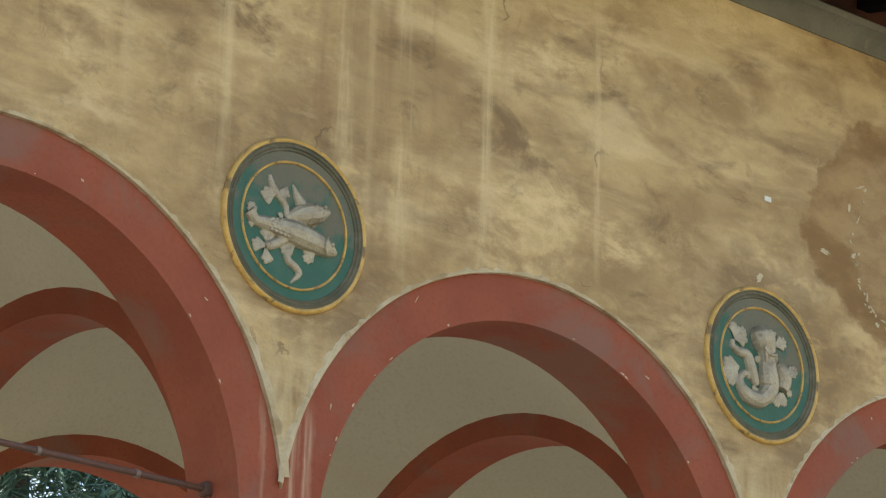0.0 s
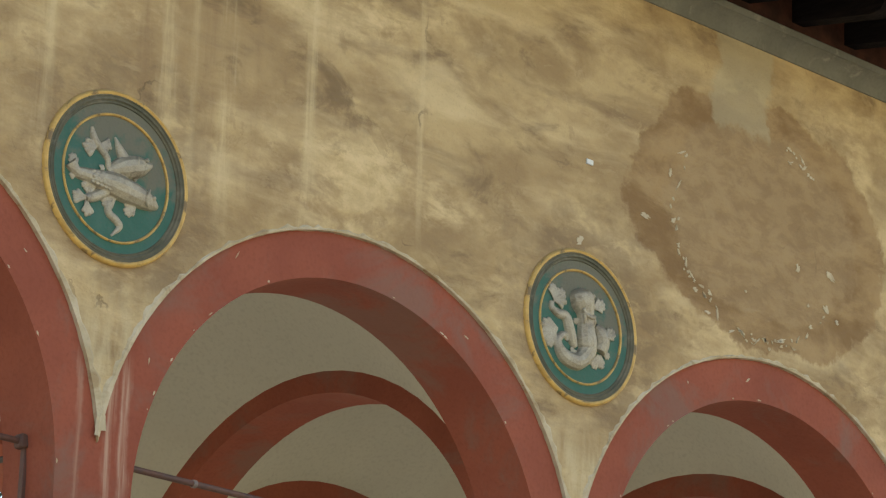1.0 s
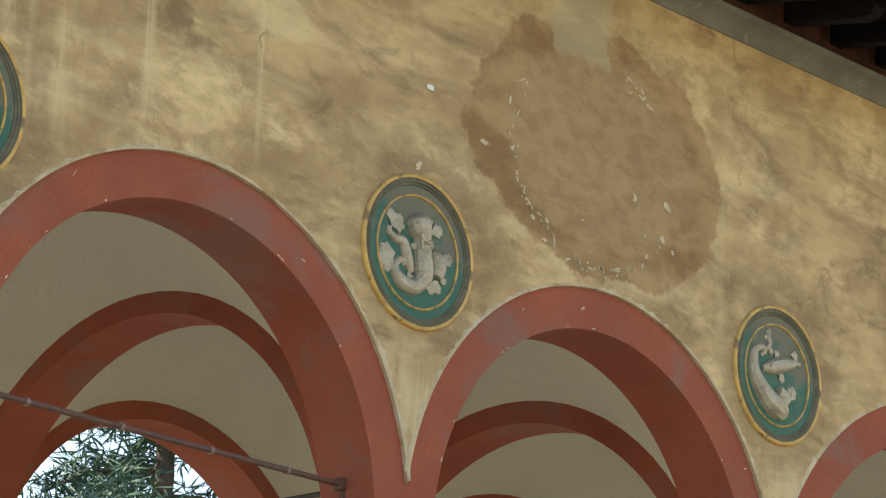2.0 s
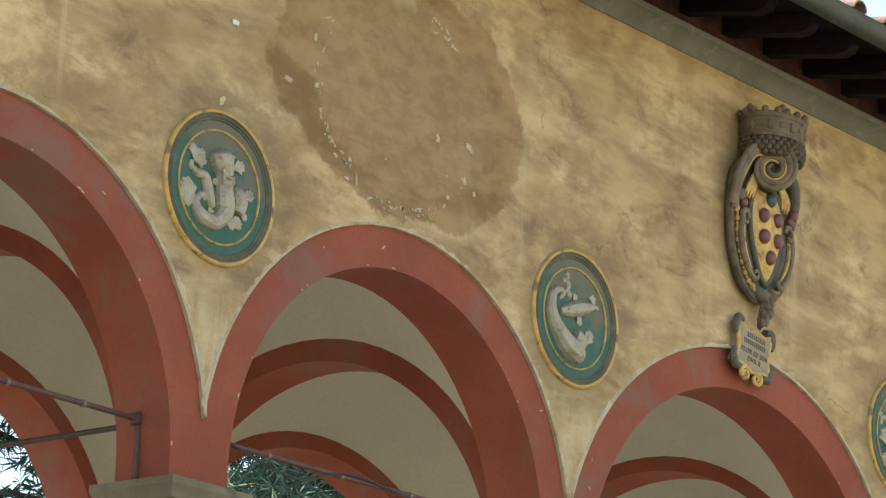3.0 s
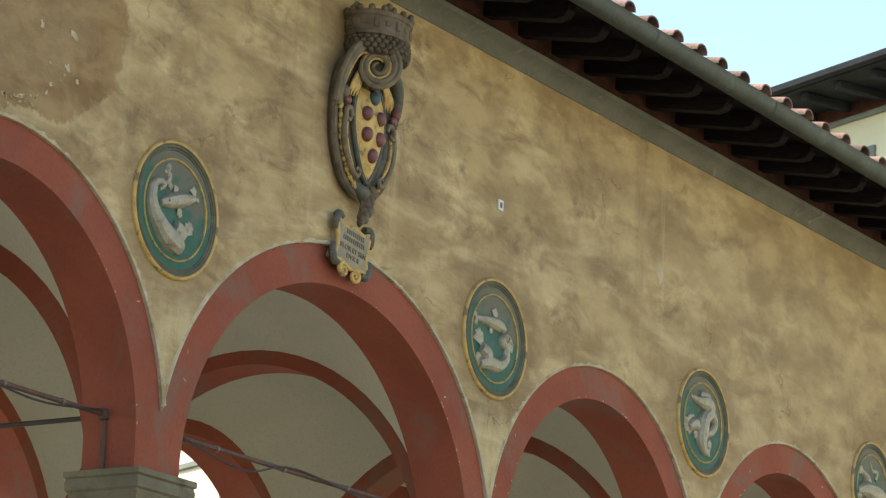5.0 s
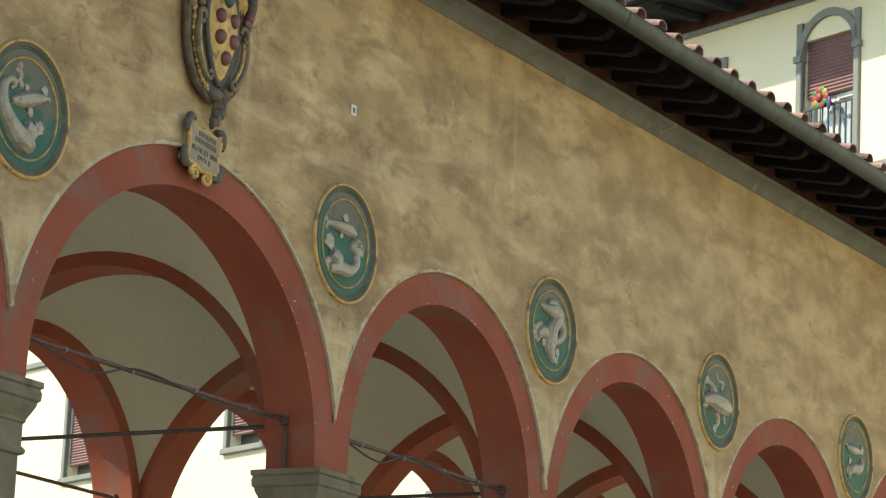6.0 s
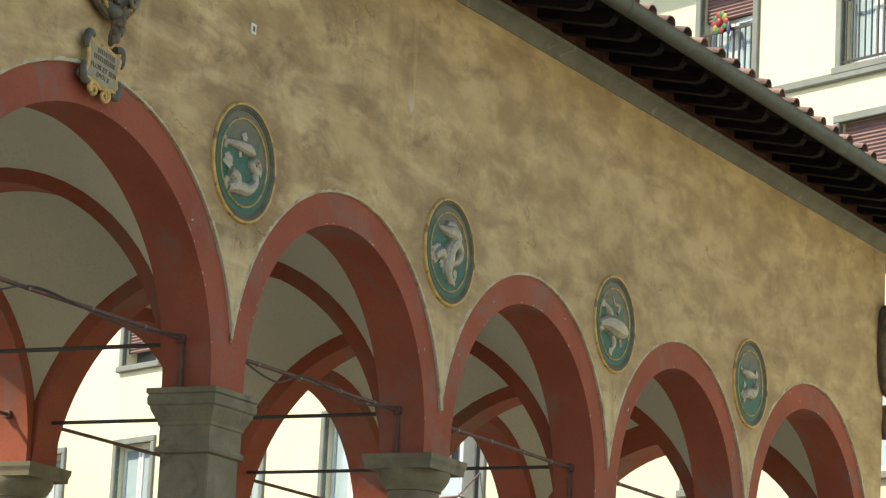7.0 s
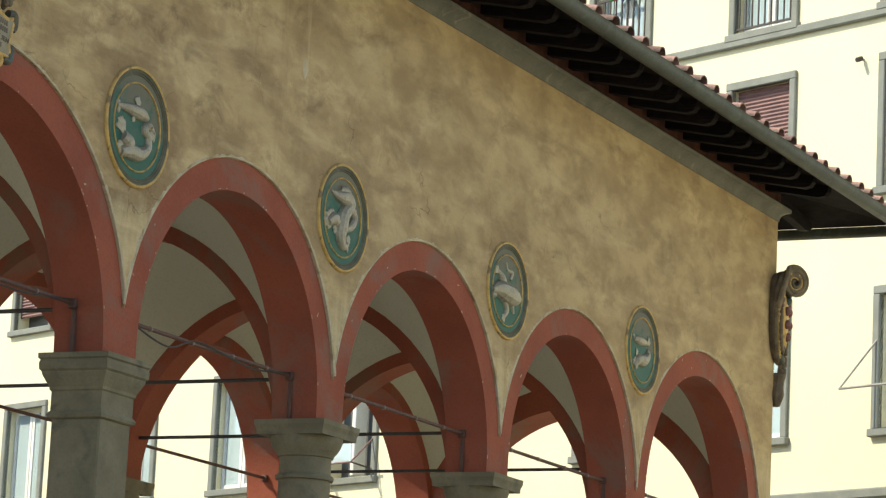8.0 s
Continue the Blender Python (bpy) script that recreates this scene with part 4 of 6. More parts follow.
def window(c, z0, z1, style, arched=False):
    # flat plate closes the opening; the unlit room is only its dark colour
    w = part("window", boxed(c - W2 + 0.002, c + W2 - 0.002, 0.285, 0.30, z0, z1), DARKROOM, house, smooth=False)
    g = 0.12
    for name, q in (("jamb", (c - W2 - g, c - W2, -0.05, 0.06, z0, z1)), ("jamb", (c + W2, c + W2 + g, -0.05, 0.06, z0, z1))):
        part(name, boxed(*q, bevel=0.012), SURROUND, w, smooth=False)
    if arched:
        bm = bmesh.new()
        pts = [[bm.verts.new((c + r * math.cos(a), y, z1 - 0.56 + r * math.sin(a))) for r, y in ((W2, -0.05), (W2 + g, -0.05), (W2 + g, 0.06), (W2, 0.06))] for a in (math.pi * k / 20 for k in range(21))]
        for p, q in zip(pts, pts[1:]):
            for k in range(4):
                bm.faces.new((p[k], q[k], q[(k + 1) % 4], p[(k + 1) % 4]))
        part("arched_head", bm, SURROUND, w, smooth=False)
        bm = bmesh.new()
        for s in (-1, 1):
            ring = [(c + s * W2 * math.cos(math.pi / 2 * k / 10), z1 - 0.56 + W2 * math.sin(math.pi / 2 * k / 10)) for k in range(11)]
            corner = bm.verts.new((c + s * W2, 0.0, z1))
            vs = [bm.verts.new((x, 0.0, z)) for x, z in ring]
            for p, q in zip(vs, vs[1:]):
                bm.faces.new((corner, p, q))
        part("spandrel", bm, CREAM, w, smooth=False)
        part("impost", boxed(c - W2 - g - 0.03, c - W2 + 0.01, -0.08, 0.06, z1 - 0.62, z1 - 0.52), SURROUND, w, smooth=False)
        part("impost", boxed(c + W2 - 0.01, c + W2 + g + 0.03, -0.08, 0.06, z1 - 0.62, z1 - 0.52), SURROUND, w, smooth=False)
    else:
        part("lintel", boxed(c - W2 - g, c + W2 + g, -0.05, 0.06, z1, z1 + g, bevel=0.012), SURROUND, w, smooth=False)
    part("sill", boxed(c - W2 - g - 0.03, c + W2 + g + 0.03, -0.09, 0.06, z0 - 0.11, z0, bevel=0.012), SURROUND, w, smooth=False)
    roll = {"w": 0.0, "s": 0.86, "d": 0.22}[style] * (z1 - z0)
    if arched:
        roll = 0.5 * (z1 - z0)
    if roll > 0.05:
        bm = bmesh.new()
        n = max(2, int(roll / 0.055))
        rows = []
        for k in range(2 * n + 1):
            z = z1 - roll * k / (2 * n)
            y = 0.075 if k % 2 else 0.095
            rows.append([bm.verts.new((x, q, z)) for x, q in ((c - W2 + 0.02, y), (c + W2 - 0.02, y), (c + W2 - 0.02, 0.11), (c - W2 + 0.02, 0.11))])
        for p, q in zip(rows, rows[1:]):
            for k in range(4):
                bm.faces.new((p[k], p[(k + 1) % 4], q[(k + 1) % 4], q[k]))
        bm.faces.new(rows[0]), bm.faces.new(rows[-1])
        part("roller_shutter", bm, SHUTTER, w, "dusty red roller shutter", smooth=False)
    if style != "s":
        ajar = abs(c + 6.65) < 0.1 and 7 < z0 < 9
        if ajar:
            part("casement", boxed(c + 0.03, c + 0.12, -0.03, 0.22, z0 + 0.03, z1 - 0.02, bevel=0.01), WHITE, w, "white casement standing open", smooth=False)
        for s in () if ajar else (-1, 1):
            bm = bmesh.new()
            a, b = (c - W2 + 0.01, c - 0.01) if s < 0 else (c + 0.01, c + W2 - 0.01)
            for q in ((a, a + 0.07, z0, z1 - roll), (b - 0.07, b, z0, z1 - roll), (a + 0.07, b - 0.07, z0, z0 + 0.1), (a + 0.07, b - 0.07, z1 - roll - 0.08, z1 - roll)):
                box(bm, q[0], q[1], 0.15, 0.20, q[2], q[3])
            part("casement", bm, WHITE, w, "white painted casement", smooth=False)
            o = part("pane", boxed(a + 0.065, b - 0.065, 0.17, 0.178, z0 + 0.09, z1 - roll - 0.07), GLASS, w, smooth=False)
            o.visible_shadow = False
    if style == "d":
        part("rail", boxed(c - W2, c + W2, -0.01, 0.02, z0 + 0.98, z0 + 1.02), BLACK, w, smooth=False)
        part("rail", boxed(c - W2, c + W2, -0.01, 0.02, z0 + 0.06, z0 + 0.09), BLACK, w, smooth=False)
        for k in range(9):
            x = c - W2 + 0.06 + k * (2 * W2 - 0.12) / 8
            part("baluster", boxed(x - 0.01, x + 0.01, -0.006, 0.014, z0 + 0.09, z0 + 0.98), BLACK, w, smooth=False)
    if style == "w" and 7 < z0 < 9 and abs(c - 5.1) < 0.1:
        part("stay_arm", rod((c - W2 - 0.02, -0.02, z1 - 0.6), (c - W2 - 0.28, -0.5, z0 + 0.5), 0.014), LAMPGREY, w)
        part("stay_arm", rod((c - W2 - 0.28, -0.5, z0 + 0.5), (c + W2, -0.5, z0 + 0.5), 0.018), LAMPGREY, w)
    return w


for c in COLS:
    for z0, z1, style in ROWS:
        window(c, z0, z1 + (0.30 if style == "d" and c == -0.76 else 0.0), style, arched=(style == "d" and c == -0.76))

# eaves of the house
bm = boxed(HX0 - 1.1, HX1 + 1.1, -1.15, HD + 1.1, 16.66, 16.72)
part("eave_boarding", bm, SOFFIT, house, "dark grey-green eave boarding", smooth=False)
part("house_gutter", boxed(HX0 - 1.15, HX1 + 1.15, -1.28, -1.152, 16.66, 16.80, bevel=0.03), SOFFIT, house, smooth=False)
bm = bmesh.new()
a = [bm.verts.new(p) for p in ((HX0 - 1.1, -1.2, 16.74), (HX1 + 1.1, -1.2, 16.74), (HX1 + 1.1, HD + 1.2, 16.74), (HX0 - 1.1, HD + 1.2, 16.74), (HX0 + 4, HD / 2, 18.6), (HX1 - 4, HD / 2, 18.6))]
for q in ((0, 1, 5, 4), (1, 2, 5), (2, 3, 4, 5), (3, 0, 4), (3, 2, 1, 0)):
    bm.faces.new([a[i] for i in q])
part("roof", bm, TILE, house, smooth=False)
for i in range(44):
    x = HX0 - 0.6 + 0.8 * i
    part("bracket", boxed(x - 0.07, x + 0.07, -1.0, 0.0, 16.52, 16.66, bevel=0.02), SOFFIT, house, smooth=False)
part("eave_frieze", boxed(HX0, HX1, -0.06, 0.0, 16.45, 16.66), BRICK, house, smooth=False)

# pinwheel flower on the rail of the arched window
t = thing("pinwheel_flower", HB @ pose(-0.88, -0.06, 14.78) @ Matrix.Diagonal((0.72, 0.72, 0.72, 1)), "bright foil pinwheel flower tied to a window rail", "ornament")
for k in range(10):
    a = 2 * math.pi * k / 10
    bm = bmesh.new()
    ball(bm, (0.17 * math.cos(a), 0, 0.17 * math.sin(a)), 0.085, (1, 0.35, 1), 10)
    part("petal", bm, (P_RED, P_YEL, P_GRN, P_RED, P_GRN)[k % 5], t, "bright foil petal")
part("heart", ball(bmesh.new(), (0, -0.03, 0), 0.1, (1, 0.5, 1), 12), P_RED, t)
part("leaf", ball(bmesh.new(), (0.27, 0, -0.16), 0.12, (0.5, 0.3, 1.3), 10), P_VIO, t)
part("stick", rod((0, 0.02, -0.75), (0, 0.02, 0), 0.012), BLACK, t)
t = thing("wall_camera", HB @ pose(4.12, 0.0, 12.9) @ Matrix.Diagonal((0.5, 0.5, 0.6, 1)), "small dark camera on the cream wall", "camera")
part("body", rod((0, -0.30, -0.05), (0, -0.10, 0.02), 0.06, 12), BLACK, t)
part("arm", rod((0, -0.14, 0.0), (0, 0.0, 0.0), 0.03, 8), LAMPGREY, t)

# drying rack hung out of one window
t = thing("drying_rack", HB @ pose(-6.5, -0.04, 7.95), "clear plastic and reddish metal rack hung under an open window", "rack")
o = part("panel", boxed(-0.62, 0.42, -0.42, -0.40, -0.05, 0.32), GLASS, t, smooth=False)
o.visible_shadow = False
for z in (-0.06, 0.30):
    part("rail", rod((-0.64, -0.43, z), (0.44, -0.43, z), 0.016), SHUTTER, t)
for x in (-0.64, 0.44):
    part("arm", rod((x, 0.05, 0.42), (x, -0.43, -0.06), 0.014), SHUTTER, t)
    part("arm", rod((x, 0.0, -0.12), (x, -0.43, -0.06), 0.014), BLACK, t)


# ---- round reliefs between the arches ----
FIELD = 0.325


def fish(bm, pts, depth=1.0, y=0.0):
    sweep(bm, [(x * FIELD, z * FIELD, r * FIELD, *h) for x, z, r, *h in pts], depth, y, sides=12)


def fan(bm, x, z, angle, length, spread=50, n=5, w=0.07):
    """A ribbed fin or leafy tail: overlapping blades opening from one root."""
    n += 1
    length *= 1.2
    gap = length * radians(spread) / (n - 1)
    for k in range(n):
        f = k / (n - 1) - 0.5
        a = radians(angle + spread * f)
        c, s = math.cos(a), math.sin(a)
        bend = 0.14 * length * f
        reach = length * (1 - 0.25 * abs(f) * 2 * (0.4 if k % 2 else 1.0))
        fish(bm, [(x, z, w * 0.6, 0.010), (x + c * reach * 0.5 - s * bend * 0.5, z + s * reach * 0.5 + c * bend * 0.5, max(0.5 * w, 0.40 * gap), 0.010), (x + c * reach * 0.85 - s * bend * 0.85, z + s * reach * 0.85 + c * bend * 0.85, max(0.38 * w, 0.60 * gap), 0.006), (x + c * reach - s * bend, z + s * reach + c * bend, 0.42 * gap, 0.003)], 0.5)


def scales(bm, a, b, rows, cols, w):
    """Rows of low overlapping scales along a fish's flank."""
    ax, az = a
    bx, bz = b
    L = math.hypot(bx - ax, bz - az)
    ux, uz = (bx - ax) / L, (bz - az) / L
    for i in range(cols):
        for j in range(rows):
            t = (i + 0.5 * (j % 2)) / cols
            r = w * (0.68 + 0.32 * math.sin(math.pi * min(1.0, 0.15 + t)))
            f = (j / (rows - 1) - 0.5) * 1.3
            h = 0.012 + 0.75 * r * FIELD * math.sqrt(1 - f * f)
            x, z = ax + ux * L * t - uz * f * r, az + uz * L * t + ux * f * r
            ball(bm, (x * FIELD, -h, z * FIELD), 0.034 * FIELD, (1.25, 0.4, 0.9), 8)


def eye_of(bm, x, z, h, r=0.05):
    ball(bm, (x * FIELD, -h, z * FIELD), r * FIELD, (1, 0.8, 1), 10)


def relief_carp(bm):
    fish(bm, [(-0.94, 0.03, 0.121), (-0.81, -0.09, 0.105), (-0.63, -0.10, 0.121), (-0.38, -0.11, 0.165), (-0.07, -0.13, 0.215), (0.25, -0.17, 0.215), (0.53, -0.21, 0.185), (0.74, -0.25, 0.130), (0.88, -0.28, 0.050)])
    fish(bm, [(-0.19, 0.07, 0.057), (0.05, 0.18, 0.178), (0.30, 0.27, 0.202), (0.52, 0.34, 0.154), (0.72, 0.41, 0.040)])
    fish(bm, [(-0.19, -0.27, 0.097), (-0.41, -0.41, 0.097), (-0.59, -0.50, 0.073)])
    fish(bm, [(-0.17, 0.13, 0.057), (-0.20, 0.29, 0.061), (-0.35, 0.42, 0.069), (-0.47, 0.53, 0.073), (-0.52, 0.63, 0.061), (-0.55, 0.75, 0.032)])
    fish(bm, [(-0.13, -0.44, 0.073), (-0.11, -0.61, 0.073), (0.06, -0.71, 0.073), (0.13, -0.81, 0.061), (-0.03, -0.99, 0.020)])
    fish(bm, [(0.13, 0.36, 0.121), (0.03, 0.51, 0.081), (-0.07, 0.70, 0.020)])
    fan(bm, -0.83, -0.05, 110, 0.22, 46, 4, 0.045)
    fan(bm, -0.81, -0.14, -155, 0.12, 46, 3, 0.039)
    fan(bm, -0.59, -0.49, 180, 0.23, 46, 3, 0.045)
    fan(bm, -0.58, -0.54, -74, 0.22, 46, 3, 0.045)
    fan(bm, -0.42, 0.48, -153, 0.27, 46, 3, 0.045)
    fan(bm, -0.37, 0.49, 8, 0.21, 46, 3, 0.045)
    fan(bm, -0.38, -0.17, -149, 0.28, 46, 3, 0.045)
    fan(bm, 0.01, -0.30, -139, 0.28, 46, 4, 0.045)
    fan(bm, 0.42, -0.33, -129, 0.25, 46, 4, 0.045)
    fan(bm, -0.30, 0.04, 89, 0.11, 46, 3, 0.039)
    fan(bm, 0.30, 0.23, -52, 0.18, 46, 3, 0.045)
    fish(bm, [(0.60, -0.06, 0.02, 0.05), (0.55, -0.16, 0.025, 0.065), (0.54, -0.28, 0.025, 0.06), (0.60, -0.37, 0.02, 0.045)], 1.0)
    fish(bm, [(0.34, 0.44, 0.02, 0.04), (0.30, 0.33, 0.025, 0.06), (0.32, 0.20, 0.02, 0.05)], 1.0)
    eye_of(bm, 0.50, 0.41, 0.055, 0.040)
    eye_of(bm, 0.70, -0.19, 0.05, 0.040)
    scales(bm, (-0.52, -0.12), (0.39, -0.18), 5, 11, 0.170)


def relief_dolphins(bm):
    fish(bm, [(-0.13, 0.70, 0.12), (-0.08, 0.60, 0.245), (0.01, 0.46, 0.270), (0.09, 0.26, 0.205), (0.11, 0.02, 0.195), (0.14, -0.25, 0.227), (0.15, -0.45, 0.202), (-0.08, -0.68, 0.170), (-0.39, -0.67, 0.154), (-0.56, -0.54, 0.121), (-0.59, -0.38, 0.089), (-0.47, -0.25, 0.073), (-0.35, -0.27, 0.057), (-0.38, -0.35, 0.032)])
    fish(bm, [(-0.77, 0.32, 0.057), (-0.77, 0.20, 0.069), (-0.62, 0.13, 0.089), (-0.41, 0.11, 0.109), (-0.31, -0.10, 0.121), (-0.23, -0.29, 0.113), (-0.15, -0.43, 0.073)])
    fish(bm, [(0.36, 0.10, 0.089), (0.51, -0.03, 0.170), (0.56, -0.21, 0.170), (0.50, -0.38, 0.130)])
    fish(bm, [(0.14, 0.37, 0.081), (0.31, 0.46, 0.057), (0.43, 0.45, 0.036)])
    fan(bm, -0.73, 0.38, 97, 0.25, 46, 4, 0.045)
    fan(bm, -0.72, 0.37, 37, 0.30, 46, 4, 0.045)
    fan(bm, -0.74, 0.35, 15, 0.31, 46, 3, 0.039)
    fan(bm, -0.62, -0.18, 177, 0.34, 46, 4, 0.045)
    fan(bm, -0.65, -0.21, -152, 0.34, 46, 4, 0.045)
    fan(bm, -0.67, -0.23, -123, 0.31, 46, 4, 0.045)
    fan(bm, 0.31, 0.44, 25, 0.30, 46, 4, 0.045)
    fan(bm, 0.47, -0.44, -116, 0.26, 46, 4, 0.045)
    fan(bm, 0.52, -0.43, -77, 0.22, 46, 4, 0.045)
    fan(bm, 0.57, -0.36, -12, 0.19, 46, 4, 0.045)
    fan(bm, 0.65, -0.08, 39, 0.28, 46, 4, 0.045)
    fan(bm, -0.27, -0.46, -45, 0.18, 46, 3, 0.039)
    fan(bm, -0.08, 0.14, -137, 0.12, 46, 3, 0.039)
    fish(bm, [(-0.10, 0.30, 0.03, 0.06), (-0.02, 0.20, 0.035, 0.065), (0.10, 0.17, 0.035, 0.07), (0.22, 0.22, 0.03, 0.06)], 0.8)
    for gx in (-0.06, 0.03, 0.12, 0.20):
        fish(bm, [(gx, 0.22, 0.03, 0.055), (gx + 0.02, 0.12, 0.035, 0.055), (gx + 0.04, 0.03, 0.012, 0.045)], 0.8)
    eye_of(bm, 0.18, 0.61, 0.05, 0.049)
    eye_of(bm, 0.60, -0.10, 0.05, 0.040)


def relief_serpent(bm):
    fish(bm, [(-0.57, 0.31, 0.039), (-0.43, 0.42, 0.064), (-0.54, 0.50, 0.083), (-0.77, 0.40, 0.108), (-0.84, 0.10, 0.137), (-0.77, -0.17, 0.171), (-0.57, -0.40, 0.210), (-0.34, -0.59, 0.245), (-0.08, -0.70, 0.254), (0.11, -0.78, 0.206), (0.08, -0.93, 0.069)])
    fish(bm, [(-0.39, 0.48, 0.059), (-0.27, 0.63, 0.069), (-0.34, 0.77, 0.069), (-0.37, 0.90, 0.039)])
    fish(bm, [(-0.52, 0.05, 0.078), (-0.25, 0.13, 0.166), (0.10, 0.24, 0.186), (0.41, 0.33, 0.132), (0.72, 0.41, 0.044)])
    fish(bm, [(-0.03, -0.36, 0.166), (0.19, -0.43, 0.166), (0.14, -0.60, 0.147)])
    fish(bm, [(0.26, -0.57, 0.078), (0.44, -0.35, 0.078), (0.51, -0.16, 0.039)])
    fan(bm, -0.27, 0.55, -66, 0.16, 46, 3, 0.055)
    fan(bm, -0.34, 0.75, -175, 0.11, 46, 3, 0.039)
    fan(bm, -0.34, 0.79, 58, 0.15, 46, 3, 0.047)
    fan(bm, 0.63, 0.43, 114, 0.21, 46, 3, 0.047)
    fan(bm, 0.67, 0.39, -4, 0.12, 46, 3, 0.047)
    fan(bm, 0.05, 0.09, -55, 0.22, 46, 4, 0.051)
    fan(bm, -0.09, 0.33, 60, 0.19, 46, 3, 0.047)
    fan(bm, 0.35, -0.47, 52, 0.33, 46, 4, 0.055)
    fan(bm, 0.14, -0.76, -28, 0.13, 46, 3, 0.047)
    eye_of(bm, 0.01, -0.63, 0.05, 0.044)
    eye_of(bm, -0.37, 0.11, 0.05, 0.029)


def relief_pair(bm):
    fish(bm, [(-0.96, 0.34, 0.060), (-0.67, 0.36, 0.108), (-0.24, 0.37, 0.157), (0.15, 0.35, 0.169), (0.48, 0.32, 0.060)])
    fish(bm, [(-0.71, -0.74, 0.121), (-0.29, -0.65, 0.205), (0.13, -0.64, 0.181), (0.48, -0.44, 0.145), (0.53, -0.15, 0.108), (0.32, -0.00, 0.133), (0.53, 0.15, 0.108), (0.81, 0.01, 0.060)])
    fish(bm, [(-0.67, -0.35, 0.157), (-0.45, -0.44, 0.205), (-0.31, -0.54, 0.181)])
    fan(bm, -0.88, 0.34, 125, 0.16, 46, 3, 0.058)
    fan(bm, -0.87, 0.30, -121, 0.13, 46, 3, 0.058)
    fan(bm, -0.21, 0.25, -90, 0.15, 46, 3, 0.058)
    fan(bm, -0.03, 0.45, 96, 0.27, 46, 3, 0.043)
    fan(bm, -0.55, -0.33, 128, 0.44, 46, 5, 0.058)
    fan(bm, -0.49, -0.40, 59, 0.19, 46, 4, 0.068)
    fan(bm, -0.57, -0.51, -150, 0.27, 46, 4, 0.068)
    fan(bm, -0.41, -0.43, -53, 0.31, 46, 4, 0.068)
    fan(bm, -0.65, -0.57, -104, 0.22, 46, 4, 0.068)
    fan(bm, 0.58, 0.02, -29, 0.27, 46, 3, 0.058)
    eye_of(bm, 0.49, 0.09, 0.05, 0.036)


def relief_twined(bm):
    fish(bm, [(-0.66, 0.60, 0.072), (-0.31, 0.54, 0.158), (0.10, 0.56, 0.230), (0.32, 0.38, 0.201), (-0.02, 0.07, 0.230), (-0.12, -0.25, 0.237), (-0.14, -0.56, 0.201), (0.10, -0.77, 0.129), (0.33, -0.67, 0.086)])
    fish(bm, [(-0.27, 0.75, 0.100), (0.05, 0.72, 0.172), (0.18, 0.59, 0.172)])
    fish(bm, [(0.39, 0.28, 0.144), (0.63, 0.15, 0.129), (0.50, -0.12, 0.144), (0.16, -0.31, 0.086)])
    fish(bm, [(-0.87, -0.28, 0.129), (-0.57, -0.12, 0.187), (-0.35, -0.20, 0.144)])
    fan(bm, -0.46, -0.17, -176, 0.53, 46, 4, 0.069)
    fan(bm, -0.45, -0.19, -84, 0.27, 46, 4, 0.075)
    fan(bm, -0.46, -0.12, 155, 0.34, 46, 3, 0.069)
    fan(bm, 0.30, -0.70, 67, 0.27, 46, 4, 0.069)
    fan(bm, 0.30, -0.75, -54, 0.13, 46, 4, 0.069)
    fan(bm, -0.64, 0.57, 125, 0.10, 46, 3, 0.057)
    fan(bm, 0.55, 0.08, 66, 0.31, 46, 3, 0.057)
    eye_of(bm, -0.05, 0.62, 0.05, 0.043)


def relief_pike(bm):
    fish(bm, [(-1.11, -0.17, 0.117), (-0.70, -0.06, 0.251), (-0.17, -0.10, 0.335), (0.37, -0.14, 0.285), (0.75, -0.14, 0.167)])
    fish(bm, [(-0.25, 0.08, 0.134), (-0.44, 0.27, 0.151), (-0.58, 0.38, 0.126), (-0.83, 0.52, 0.050)])
    fish(bm, [(-0.18, 0.85, 0.033), (-0.03, 0.62, 0.050), (0.28, 0.60, 0.067), (0.17, 0.35, 0.067)])
    fish(bm, [(-0.21, -0.35, 0.117), (-0.04, -0.63, 0.109), (-0.29, -0.93, 0.042)])
    fish(bm, [(0.33, -0.34, 0.092), (0.49, -0.62, 0.059)])
    fish(bm, [(-1.10, -0.28, 0.067), (-0.88, -0.28, 0.100)])
    fan(bm, -0.67, 0.42, 153, 0.28, 46, 3, 0.060)
    fan(bm, -0.05, 0.06, 129, 0.22, 46, 3, 0.067)
    fan(bm, 0.57, -0.08, 65, 0.25, 46, 3, 0.067)
    fan(bm, -0.12, -0.73, -131, 0.25, 46, 3, 0.060)
    eye_of(bm, -0.83, -0.08, 0.05, 0.050)


def relief_hound(bm):
    fish(bm, [(-0.77, 0.29, 0.087), (-0.29, 0.27, 0.164), (0.43, 0.28, 0.077)])
    fish(bm, [(-0.68, -0.63, 0.087), (-0.38, -0.37, 0.193), (0.10, -0.33, 0.212), (0.47, -0.09, 0.135), (0.42, 0.09, 0.068)])
    fan(bm, -0.74, 0.30, 119, 0.13, 46, 3, 0.062)
    fan(bm, -0.41, -0.40, -161, 0.33, 46, 3, 0.069)
    fan(bm, -0.40, -0.52, -136, 0.19, 46, 3, 0.069)
    fan(bm, -0.58, -0.22, 43, 0.22, 46, 3, 0.069)
    fan(bm, 0.35, 0.27, 26, 0.29, 46, 3, 0.054)


